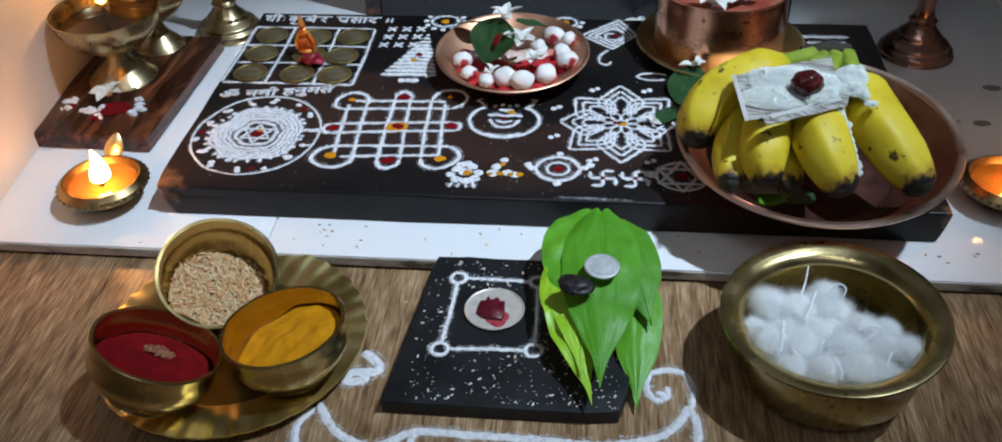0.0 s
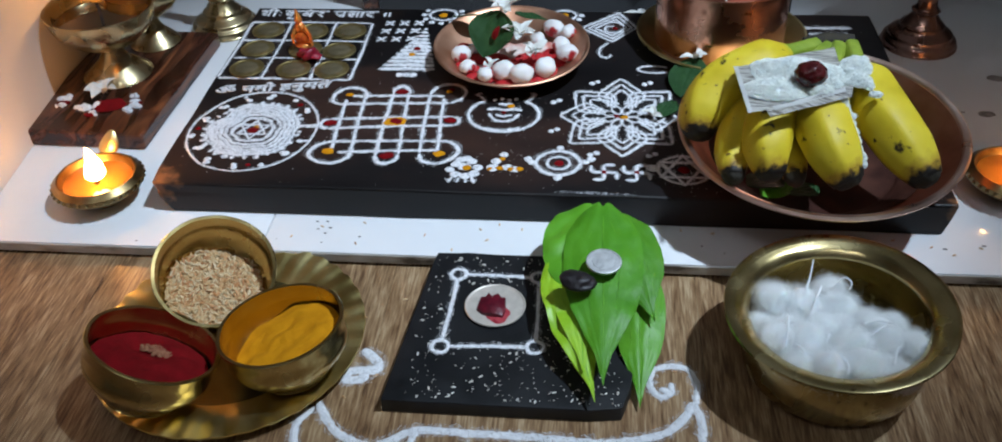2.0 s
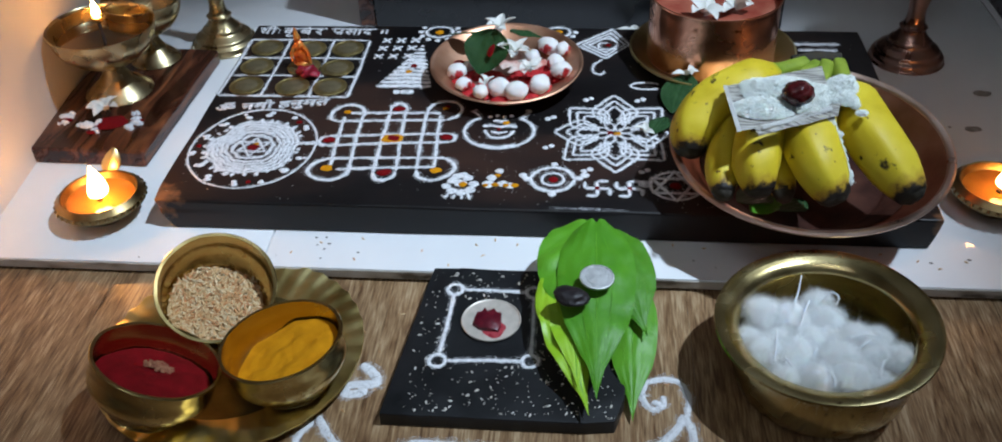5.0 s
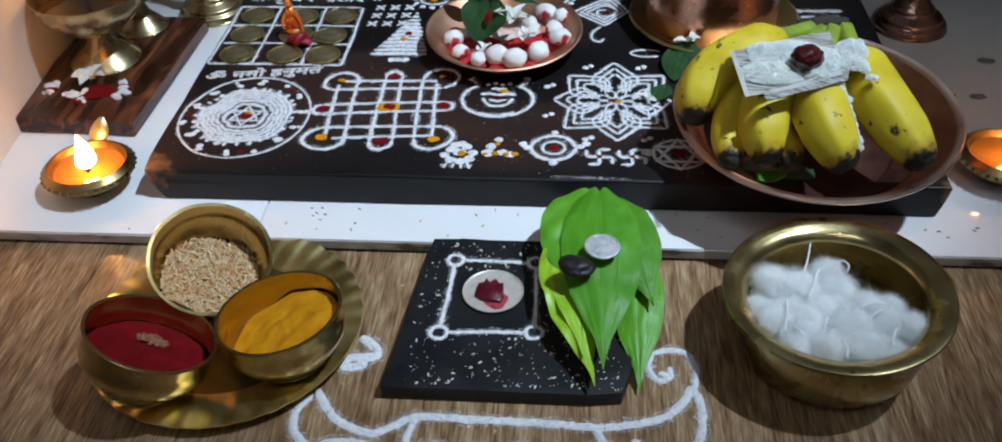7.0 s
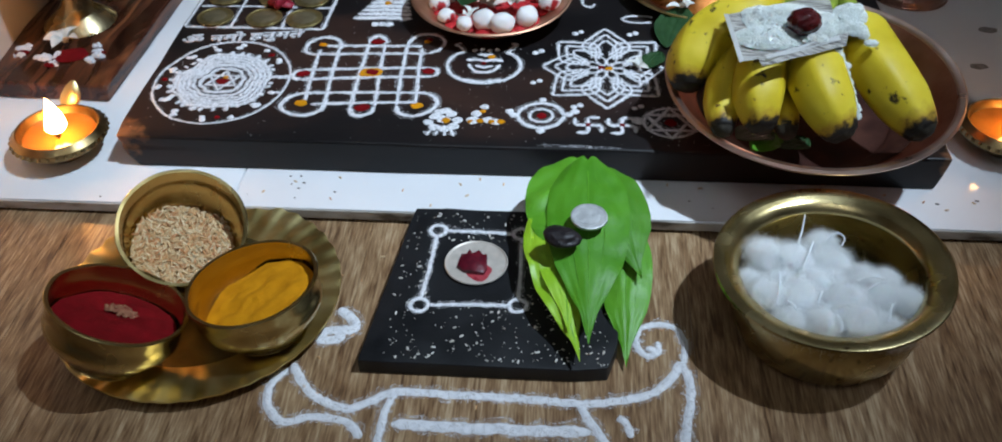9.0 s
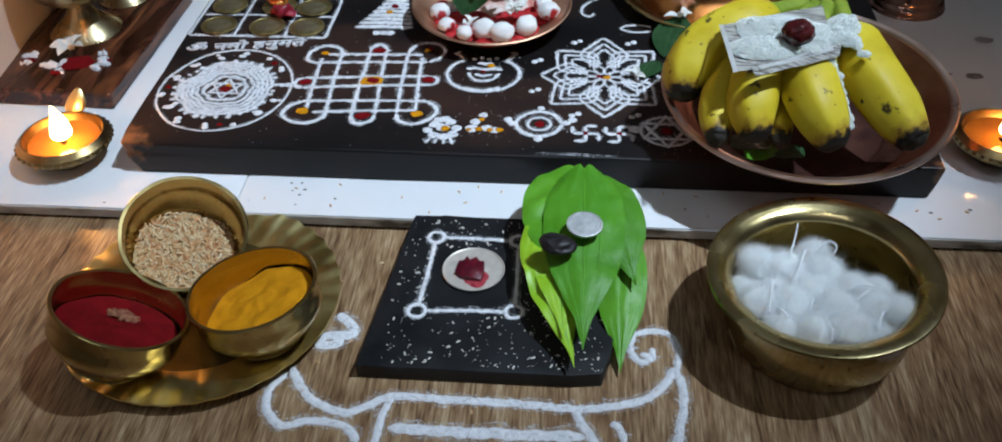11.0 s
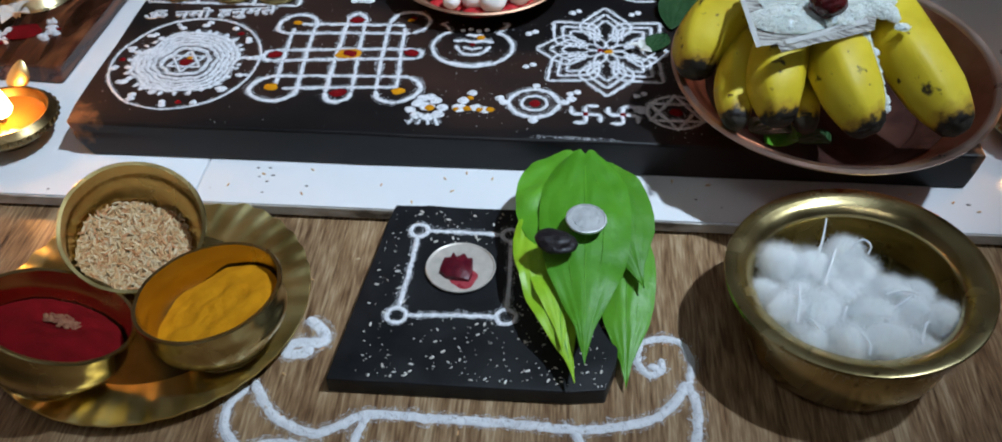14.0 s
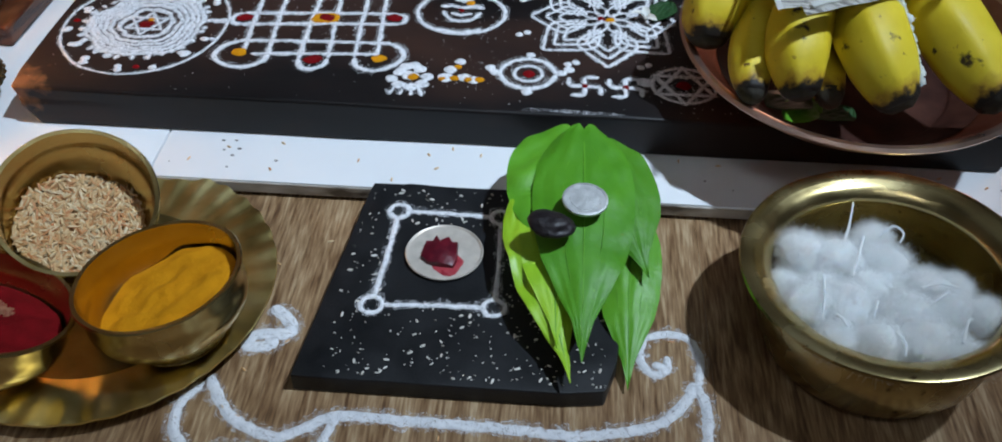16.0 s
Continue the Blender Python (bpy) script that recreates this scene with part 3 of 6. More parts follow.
altar = whole("altar_step", box(-0.17, 0.215, 0.822, 1.06, TILE_Z, 0.16, 0.003), M_ALTAR, "dark polished granite step behind the board", "step", "structure")
whole("altar_leg", box(-0.186, -0.1705, 0.824, 0.845, TILE_Z, 0.16, 0.002), M_DARKWOOD, "brown wooden leg beside the granite step", "leg", "structure")


# ---- lamps ----
def flame(at, h, w, parent, name="flame", material=None):
    bm = lathe(turned([(0, 0), (w * 0.42, h * 0.10), (w * 0.5, h * 0.25), (w * 0.36, h * 0.55), (w * 0.14, h * 0.85), (0, h)], 4), 16)
    for v in bm.verts:
        v.co.x += 0.12 * w * math.sin(v.co.z / h * 3.0)
        v.co += Vector(at)
    return part(name, bm, material or M_FLAME, parent, "burning yellow flame")


def diya(at, spin, wick, fire=None):
    d = thing("oil_lamp", at, "small round brass oil lamp with a burning wick on the tiles", "oil lamp", "small oil lamps", (0, 0, spin))
    dp = turned([(0, 0), (0.013, 0), (0.016, 0.003), (0.024, 0.008), (0.0300, 0.0125)]) + [(0.0312, 0.0135), (0.0312, 0.0175), (0.0298, 0.0185), (0.0280, 0.0205), (0.0272, 0.0212), (0.0262, 0.0206)]
    dp += turned([(0.0262, 0.020), (0.0235, 0.014), (0.015, 0.009), (0, 0.0075)])
    part("bowl", lathe(dp, 72), M_BRONZE, d)
    part("oil", lathe([(0.0242, 0.0155), (0, 0.0155)], 40), M_OIL_LIT, d, "amber lamp oil")
    for k in range(34):
        a = 2 * math.pi * k / 34
        if k == 0:
            bm = bmesh.new()
            blob(bm, (0, 0, 0), 0.0021, (0.8, 1, 0.9), 0.0, 1, 1)
            bead = part("bead", bm, M_BRONZE, d)
            bead.location = (0.0312, 0, 0.0155)
        else:
            o = new("bead", bead.data)
            o.parent = d
            o.location = (0.0312 * math.cos(a), 0.0312 * math.sin(a), 0.0155)
    bm = bmesh.new()
    bmesh.ops.create_icosphere(bm, subdivisions=3, radius=1)
    for v in bm.verts:
        x, y, z = v.co
        v.co = Vector((x * 0.0070 * (1 - 0.40 * z) + 0.002 * z, 0.0300 + y * 0.0014 + z * 0.005 + 0.0022 * (x * x + z * z), 0.0262 + z * 0.0080))
    part("handle", bm, M_BRASS, d, "leaf-shaped brass thumb rest")
    bm = bmesh.new()
    tube(bm, [(wick[0] * 0.2, wick[1] * 0.2 - 0.004, 0.0165), (wick[0] * 0.6, wick[1] * 0.6, 0.0172), (wick[0], wick[1], 0.021)], [0.002, 0.0019, 0.0012], 8)
    part("wick", bm, M_CHAR, d, "charred cotton wick")
    flame((wick[0], wick[1], 0.0205), 0.027, 0.0138, d, "flame", fire)
    return d


diya((-0.3135, 0.5165, TILE_Z), 4, (0.002, -0.006))
diya((0.3235, 0.553, TILE_Z), -35, (0.003, -0.004), M_FLAME_LOW)

# stemmed lamp on the plank
LAMP = thing("stemmed_oil_lamp", (-0.3625, 0.6705, TILE_Z + 0.0140), "tall-footed brass oil lamp with a burning wick on the plank", "oil lamp")
lp = turned([(0, 0.0), (0.026, 0.0), (0.0265, 0.0015), (0.022, 0.006), (0.013, 0.014), (0.0085, 0.022), (0.0085, 0.0255), (0.018, 0.0285), (0.030, 0.0360), (0.0395, 0.0470), (0.0430, 0.0605)])
lp += [(0.0437, 0.061), (0.0433, 0.0618)] + turned([(0.0420, 0.0605), (0.0385, 0.0475), (0.029, 0.0372), (0.016, 0.0305), (0, 0.0300)])
part("bowl", lathe(lp, 80), M_PALEBRASS, LAMP)
part("oil", lathe([(0.0378, 0.0500), (0, 0.0500)], 48), M_OIL_DARK, LAMP, "amber lamp oil")
bm = bmesh.new()
tube(bm, [(0.007, -0.012, 0.046), (0.004, -0.007, 0.058), (0.0, -0.001, 0.0665)], 0.0013, 8)
holder = part("wick_holder", bm, M_CHAR, LAMP, "dark metal wick holder")
part("wick_cup", lathe([(0, 0.0645), (0.0035, 0.0650), (0.0056, 0.0668), (0.0056, 0.0690), (0.0040, 0.0698), (0, 0.0690)], 24), M_BRASS, holder)
flame((-0.001, 0.0, 0.0690), 0.015, 0.0068, LAMP, "flame", M_FLAME_SMALL)


def tall_lamp(at, material, label, s=1.0):
    d = thing("standing_lamp", at, label, "lamp", "standing lamps")
    q = [(0, 0.0), (0.029, 0.0), (0.030, 0.002), (0.0295, 0.006), (0.0265, 0.0085), (0.0255, 0.011), (0.0235, 0.0125), (0.0185, 0.016), (0.0175, 0.0185), (0.0160, 0.0195), (0.0110, 0.026),
         (0.0100, 0.029), (0.0115, 0.031), (0.0085, 0.034), (0.0070, 0.045), (0.0090, 0.060), (0.0065, 0.070), (0.0060, 0.110), (0.0095, 0.122), (0.0060, 0.130), (0.012, 0.140)]
    part("base", lathe([(r * s, z * s) for r, z in turned(q, 4)], 64), material, d)
    top = turned([(0.012, 0.140), (0.026, 0.148), (0.030, 0.156)], 4) + turned([(0.0285, 0.156), (0.024, 0.150), (0, 0.146)], 4)
    part("oil_cup", lathe([(r * s, z * s) for r, z in top], 64), material, d)
    return d


tall_lamp((-0.3085, 0.783, TILE_Z), M_PALEBRASS, "pale brass standing lamp with a stepped round foot")
tall_lamp((0.3165, 0.7725, TILE_Z), M_LAMP_COPPER, "copper-toned standing lamp with a stepped round foot", 1.03)
second = thing("stemmed_oil_lamp", (-0.352, 0.728, TILE_Z + 0.0140), "smaller unlit brass lamp behind the burning one", "oil lamp")
part("bowl", lathe([(r * 0.78, z * 0.95) for r, z in lp], 64), M_PALEBRASS, second)


# ---- rangoli powder ----
DUST = []


def stroke(bm, pts, w, z, h=0.0010, closed=False, ragged=0.45):
    DUST.append((pts, w, z, closed))
    ridge(bm, pts, w, z, h, closed, ragged)


def ridge(bm, pts, w, z, h=0.0010, closed=False, ragged=0.45):
    """One hand-drawn line of powder: a low ridge with an uneven edge."""
    pts = [Vector((p[0], p[1])) for p in pts]
    if closed:
        pts = pts + [pts[0]]
    fine = [pts[0]]
    step = w * 0.28
    for a, b in zip(pts, pts[1:]):
        n = max(1, int((b - a).length / step))
        fine += [a.lerp(b, (k + 1) / n) for k in range(n)]
    if len(fine) < 3:
        fine = [pts[0], pts[0].lerp(pts[-1], 0.5), pts[-1]]
    rows = []
    for i, p in enumerate(fine):
        d = fine[min(i + 1, len(fine) - 1)] - fine[max(i - 1, 0)]
        if closed and i in (0, len(fine) - 1):
            d = fine[1] - fine[-2]
        d = d.normalized() if d.length > 1e-9 else Vector((1, 0))
        s = Vector((-d.y, d.x))
        k = Vector((p.x * 330, p.y * 330, z * 50))
        end = 1.0 if closed else min(1.0, 0.35 + 0.45 * min(i, len(fine) - 1 - i))
        row = []
        for j, (u, hh) in enumerate(((-1, 0), (-0.55, 0.8), (0, 1), (0.55, 0.8), (1, 0))):
            wob = 1 + ragged * noise.noise(k + Vector((0, 0, j * 3.7))) + 0.8 * ragged * noise.noise(k * 3.1 + Vector((7, j, 0)))
            q = p + s * (u * w * 0.5 * wob * end)
            zz = z - 0.0002 + h * hh * end * (0.75 + 0.6 * noise.noise(k * 1.9 + Vector((j * 2.0, 1, 5))))
            row.append(bm.verts.new((q.x, q.y, zz if hh else z - 0.0003 * (h > 0.0003))))
        rows.append(row)
    for a, b in zip(rows, rows[1:]):
        for j in range(4):
            bm.faces.new((a[j], a[j + 1], b[j + 1], b[j]))


def ellipse(cx, cy, rx, ry, n=48, a0=0.0, a1=360.0, wob=0.0):
    out = []
    for k in range(n + 1):
        a = radians(a0 + (a1 - a0) * k / n)
        f = 1 + wob * noise.noise(Vector((math.cos(a) * 2 + cx * 50, math.sin(a) * 2 + cy * 50, 0)))
        out.append((cx + rx * f * math.cos(a), cy + ry * f * math.sin(a)))
    return out


def pieces(bm):
    """Splits a bmesh into its separate islands."""
    left, out = set(bm.faces), []
    while left:
        todo = [left.pop()]
        group = []
        while todo:
            f = todo.pop()
            group.append(f)
            for v in f.verts:
                for g in v.link_faces:
                    if g in left:
                        left.remove(g)
                        todo.append(g)
        nb, made = bmesh.new(), {}
        for f in sorted(group, key=lambda g: g.index):
            for v in f.verts:
                if v not in made:
                    made[v] = nb.verts.new(v.co)
            nb.faces.new([made[v] for v in f.verts])
        out.append(nb)
    bm.free()
    return out


def motif(label, bm, red=None, yellow=None, material=None, name="rangoli_drawing"):
    th = thing(name, (0, 0, 0), label, "rangoli", "rangoli drawings")
    bm.faces.index_update()
    dots = bmesh.new()
    for piece in pieces(bm):
        span = max(max(v.co[a] for v in piece.verts) - min(v.co[a] for v in piece.verts) for a in (0, 1))
        if span > 0.0085:
            part("powder_line", piece, material or M_POWDER, th)
        else:
            me = bpy.data.meshes.new("dot")
            piece.to_mesh(me)
            piece.free()
            dots.from_mesh(me)
            bpy.data.meshes.remove(me)
    if dots.verts:
        tagged(part("powder_dots", dots, material or M_POWDER, th), kind="stuff")
    for b, m, nm in ((red, M_RED, "kumkum_dot"), (yellow, M_YELLOW, "turmeric_dot")):
        if b is not None:
            for piece in pieces(b):
                part(nm, piece, m, th)
    if DUST:
        dm = bmesh.new()
        for pts, w, z, closed in DUST:
            ridge(dm, pts, w * 1.45 + 0.0008, z + 0.00045, 0.0002, closed, 0.6)
        tagged(part("loose_dust", dm, M_DUST, th), kind="stuff")
        DUST.clear()
    return th


BZ = BOARD_Z
# grid for the coins
bm = bmesh.new()
for y, xa, xb in ((0.747, -0.2675, -0.160), (0.7130, -0.267, -0.158), (0.6820, -0.2645, -0.157), (0.6485, -0.267, -0.159)):
    stroke(bm, [(xa, y - 0.0005), ((xa + xb) / 2, y + 0.0008), (xb, y)], 0.0026, BZ)
for x in (-0.2675, -0.2315, -0.1915, -0.1590):
    stroke(bm, [(x, 0.6485), (x + 0.001, 0.70), (x, 0.747)], 0.0026, BZ)
motif("white powder grid of nine squares on the black board", bm)

# knotted lattice
bm, rd, yl = bmesh.new(), bmesh.new(), bmesh.new()
for line in (((-0.1510, 0.5510), (-0.1545, 0.6190)), ((-0.1365, 0.5480), (-0.1405, 0.6190)), ((-0.1180, 0.5440), (-0.1195, 0.6290)),
             ((-0.1015, 0.5460), (-0.1075, 0.6290)), ((-0.0868, 0.5480), (-0.0905, 0.6280)), ((-0.0740, 0.5520), (-0.0790, 0.6240))):
    stroke(bm, [line[0], ((line[0][0] + line[1][0]) / 2 - 0.0006, (line[0][1] + line[1][1]) / 2), line[1]], 0.0030, BZ, ragged=0.6)
for line in (((-0.1510, 0.6240), (-0.0790, 0.6265)), ((-0.1590, 0.6115), (-0.0740, 0.6165)), ((-0.1610, 0.5900), (-0.0680, 0.5970)),
             ((-0.1600, 0.5775), (-0.0665, 0.5855)), ((-0.1560, 0.5600), (-0.0680, 0.5640)), ((-0.1460, 0.5465), (-0.0740, 0.5520))):
    stroke(bm, [line[0], ((line[0][0] + line[1][0]) / 2, (line[0][1] + line[1][1]) / 2 + 0.0006), line[1]], 0.0027, BZ + 0.0002, ragged=0.75)
for cap, w in (([(-0.1590, 0.6115), (-0.1650, 0.6160), (-0.1650, 0.6270), (-0.1570, 0.6360), (-0.1460, 0.6350), (-0.1400, 0.6270), (-0.1405, 0.6190)], 0.0036),
               ([(-0.1195, 0.6290), (-0.1190, 0.6360), (-0.1140, 0.6405), (-0.1090, 0.6370), (-0.1075, 0.6290)], 0.0036),
               ([(-0.0905, 0.6280), (-0.0880, 0.6380), (-0.0800, 0.6440), (-0.0690, 0.6430), (-0.0630, 0.6340), (-0.0660, 0.6220), (-0.0740, 0.6165)], 0.0033),
               ([(-0.1560, 0.5600), (-0.1640, 0.5530), (-0.1660, 0.5430), (-0.1580, 0.5345), (-0.1460, 0.5335), (-0.1380, 0.5400), (-0.1365, 0.5480)], 0.0038),
               ([(-0.1180, 0.5440), (-0.1160, 0.5370), (-0.1090, 0.5345), (-0.1030, 0.5390), (-0.1015, 0.5460)], 0.0038),
               ([(-0.0868, 0.5480), (-0.0840, 0.5395), (-0.0740, 0.5355), (-0.0640, 0.5410), (-0.0590, 0.5500), (-0.0620, 0.5590), (-0.0680, 0.5640)], 0.0038),
               ([(-0.1610, 0.5900), (-0.1660, 0.5870), (-0.1660, 0.5800), (-0.1600, 0.5775)], 0.0036),
               ([(-0.0680, 0.5970), (-0.0640, 0.5940), (-0.0640, 0.5885), (-0.0665, 0.5855)], 0.0033)):
    stroke(bm, [tuple(p) for p in arc(cap, 5)], w, BZ, ragged=0.6)
for x, y, r in ((-0.1130, 0.6310, 0.0040), (-0.1095, 0.5430, 0.0042), (-0.1590, 0.5840, 0.0040), (-0.0700, 0.5915, 0.0038), (-0.1105, 0.5880, 0.0042), (-0.0745, 0.6350, 0.0018)):
    pat(rd, x, y, BZ + 0.0012, r, seed=x * 90, stretch=1.25)
for x, y, r in ((-0.1530, 0.5475, 0.0040), (-0.0725, 0.5480, 0.0036), (-0.1535, 0.6255, 0.0026), (-0.0760, 0.6335, 0.0024), (-0.1110, 0.5880, 0.0074)):
    pat(yl, x, y, BZ + 0.0007, r, 0.0008, x * 70, 1.15)
motif("white powder knot lattice with red and yellow dots", bm, rd, yl)

# round mandala
bm, rd, yl = bmesh.new(), bmesh.new(), bmesh.new()
cx, cy = -0.2155, 0.5735
stroke(bm, ellipse(cx, cy, 0.0475, 0.0535, 90, wob=0.02), 0.0019, BZ, closed=True)
for r, w in ((0.0330, 0.0040), (0.0298, 0.0036), (0.0266, 0.0034), (0.0234, 0.0033), (0.0200, 0.0032), (0.0150, 0.0034)):
    stroke(bm, ellipse(cx, cy, r * 1.0, r * 1.02, 90, wob=0.14), w, BZ, closed=True, ragged=0.85)
rnd = random.Random(91)
for k in range(30):
    a = 2 * math.pi * (k + rnd.uniform(-0.25, 0.25)) / 30
    c, sn, q = math.cos(a), math.sin(a), rnd.uniform(0.0365, 0.0395)
    stroke(bm, [(cx + 0.0335 * c, cy + 0.0345 * sn), (cx + q * c, cy + q * 1.03 * sn)], rnd.uniform(0.0042, 0.0056), BZ, 0.0013, ragged=0.6)
for k in range(14):
    a = 2 * math.pi * (k + 0.4) / 14
    px, py = cx + 0.0428 * math.cos(a), cy + 0.0470 * math.sin(a)
    for g in range(rnd.choice((2, 3, 3))):
        pat(bm, px + rnd.uniform(-0.0026, 0.0026), py + rnd.uniform(-0.0026, 0.0026), BZ, rnd.uniform(0.0017, 0.0027), seed=k + 50 + g, stretch=1.2)
for s in (0, 1):
    tri = [(cx + 0.0125 * math.sin(2.0944 * k + math.pi * s), cy + 0.0125 * math.cos(2.0944 * k + math.pi * s)) for k in range(3)]
    stroke(bm, tri, 0.0019, BZ, closed=True)
pat(rd, cx + 0.001, cy - 0.001, BZ + 0.0002, 0.0048)
pat(yl, cx + 0.0015, cy + 0.004, BZ + 0.0002, 0.0022)
for k in (2, 7, 11):
    a = 2 * math.pi * k / 14
    pat(rd, cx + 0.0425 * math.cos(a), cy + 0.0465 * math.sin(a), BZ + 0.0002, 0.0025, 0.0006)
motif("round white powder mandala with a star centre", bm, rd, yl)

# eight-petalled flower
bm, rd, yl = bmesh.new(), bmesh.new(), bmesh.new()
cx, cy = 0.0570, 0.6025
for k in range(8):
    a = radians(90 + 45 * k)
    ln = (0.056, 0.050, 0.046, 0.053, 0.052, 0.050, 0.041, 0.053)[k]
    for inset in (0.0, 0.0052, 0.0098):
        L, W, s0 = ln - inset * 1.7, 0.0172 - inset, 0.012 + inset * 0.5
        for sg in (-1, 1):
            side = [(s0, sg * W * 0.22), (s0 + (L - s0) * 0.22, sg * W * 0.82), (s0 + (L - s0) * 0.45, sg * W), (s0 + (L - s0) * 0.72, sg * W * 0.56), (L, 0)]
            stroke(bm, [(cx + p[0] * math.cos(a) - p[1] * math.sin(a), cy + p[0] * math.sin(a) + p[1] * math.cos(a)) for p in arc(side, 5)], 0.0024, BZ, ragged=0.7)
    a += radians(22.5)
    side = [(0.003, 0), (0.010, -0.0034), (0.018, 0), (0.010, 0.0034), (0.003, 0)]
    stroke(bm, [(cx + p[0] * math.cos(a) - p[1] * math.sin(a), cy + p[0] * math.sin(a) + p[1] * math.cos(a)) for p in arc(side, 4)], 0.0017, BZ)
    for s in (-0.0022, 0.0022):
        pat(bm, cx + 0.0535 * math.cos(a) + s, cy + 0.0535 * math.sin(a) + s * 0.6, BZ, 0.0026, seed=k)
pat(rd, cx - 0.004, cy, BZ + 0.0003, 0.0026)
pat(yl, cx + 0.002, cy - 0.001, BZ + 0.0003, 0.0032)
motif("white powder flower with eight outlined petals", bm, rd, yl)

# smiling pot
bm, rd, yl = bmesh.new(), bmesh.new(), bmesh.new()
cx, cy = -0.0310, 0.6020
stroke(bm, [(-0.0500, 0.6330), (-0.0545, 0.6300), (-0.0500, 0.6262)] + ellipse(cx, cy, 0.0265, 0.0235, 40, 128, 412) + [(-0.0120, 0.6270), (-0.0085, 0.6320), (-0.0130, 0.6335)], 0.0032, BZ)
stroke(bm, [(-0.0455, 0.5830), (-0.031, 0.5792), (-0.0170, 0.5840)], 0.0040, BZ)
stroke(bm, [(-0.0445, 0.6085), (-0.038, 0.6100), (-0.031, 0.6080), (-0.024, 0.6105), (-0.0175, 0.6085)], 0.0034, BZ)
stroke(bm, arc([(-0.0425, 0.6040), (-0.0380, 0.5950), (-0.0310, 0.5925), (-0.0240, 0.5950), (-0.0195, 0.6040)], 5), 0.0030, BZ)
stroke(bm, [(-0.0375, 0.6020), (-0.0310, 0.5990), (-0.0245, 0.6020)], 0.0026, BZ)
stroke(bm, [(-0.0370, 0.6170), (-0.0250, 0.6165)], 0.0036, BZ)
for k in range(4):
    pat(bm, -0.0395 + 0.0055 * k, 0.6225 + 0.002 * (k % 2), BZ, 0.0022)
pat(yl, -0.0265, 0.6135, BZ + 0.0006, 0.0030)
pat(rd, -0.0315, 0.6050, BZ + 0.0003, 0.0020)
motif("white powder pot with curled handles", bm, rd, yl)

# small diamond with knobs
bm, rd = bmesh.new(), bmesh.new()
cx, cy = 0.0125, 0.5405
stroke(bm, arc([(cx + 0.0150 * math.cos(a) * (1.0 if k % 2 else 1.05), cy + 0.0145 * math.sin(a)) for k, a in ((k, math.pi * k / 4) for k in range(9))], 4), 0.0036, BZ)
stroke(bm, ellipse(cx, cy, 0.0078, 0.0075, 24), 0.0026, BZ, closed=True)
for dx, dy in ((0.0185, 0.002), (-0.0185, 0), (0.0005, 0.0185), (0, -0.0175), (0.0225, 0.006), (-0.0215, 0.004)):
    pat(bm, cx + dx, cy + dy, BZ, 0.0034, seed=dx * 300)
pat(rd, cx + 0.0005, cy, BZ + 0.0002, 0.0034)
motif("small white powder diamond with a red centre", bm, rd)

# two good-luck crosses
for cx, cy in ((0.0440, 0.5308), (0.0662, 0.5312)):
    bm, rd = bmesh.new(), bmesh.new()
    s = 0.0088
    stroke(bm, [(cx - s, cy), (cx + s, cy)], 0.0031, BZ)
    stroke(bm, [(cx, cy - s), (cx, cy + s)], 0.0031, BZ)
    for k in range(4):
        a = math.pi / 2 * k
        c, sn = math.cos(a), math.sin(a)
        stroke(bm, [(cx + s * c, cy + s * sn), (cx + s * c + s * sn * 0.9, cy + s * sn - s * c * 0.9)], 0.0031, BZ)
    pat(rd, cx, cy, BZ + 0.0004, 0.0021)
    motif("small white powder good-luck cross with a red dot", bm, rd)

# flower and little lamp near the edge
bm, yl = bmesh.new(), bmesh.new()
fx, fy = (-0.0529, 0.5323, 0.0340)[0:2]
for k in range(9):
    a = 2 * math.pi * k / 9
    pat(bm, fx + 0.0080 * math.cos(a) * (1.25 if math.sin(a) < 0.2 else 0.8), fy + 0.0105 * math.sin(a), BZ, 0.0046, seed=k)
for dx in (-0.009, -0.003, 0.003, 0.009):
    stroke(bm, [(fx + dx * 0.5, fy - 0.006), (fx + dx, fy - 0.0185)], 0.0030, BZ)
pat(bm, fx, fy, BZ, 0.0078, 0.0008, 2.0)
pat(yl, fx + 0.002, fy - 0.001, BZ + 0.0007, 0.0029)
motif("white powder flower with a yellow centre", bm, None, yl)
bm, yl = bmesh.new(), bmesh.new()
fx, fy = (-0.0271, 0.5369, 0.0340)[0:2]
for dx, dy, r in ((-0.004, 0.004, 0.0038), (0.001, 0.012, 0.0032), (-0.006, -0.004, 0.0042), (0.004, -0.003, 0.0034), (0.010, -0.005, 0.0030)):
    pat(bm, fx + dx, fy + dy, BZ, r * 1.15, 0.0012, dx * 900)
for dx, dy, r in ((0.000, 0.0065, 0.0034), (-0.001, -0.0050, 0.0040), (0.0125, -0.0052, 0.0042), (0.007, -0.0055, 0.0036), (-0.0075, -0.006, 0.0030)):
    pat(yl, fx + dx, fy + dy, BZ + 0.0005, r * 0.55, 0.0011, dx * 700, 1.3)
motif("little lamp drawn in yellow and white powder", bm, None, yl)

# six-pointed star beside the plate
bm, rd = bmesh.new(), bmesh.new()
cx, cy = 0.0985, 0.5360
for s in (0, 1):
    stroke(bm, [(cx + 0.0185 * math.sin(2.0944 * k + math.pi * s), cy + 0.0175 * math.cos(2.0944 * k + math.pi * s)) for k in range(3)], 0.0026, BZ, closed=True)
stroke(bm, ellipse(cx, cy, 0.0175, 0.0165, 36), 0.0022, BZ, closed=True)
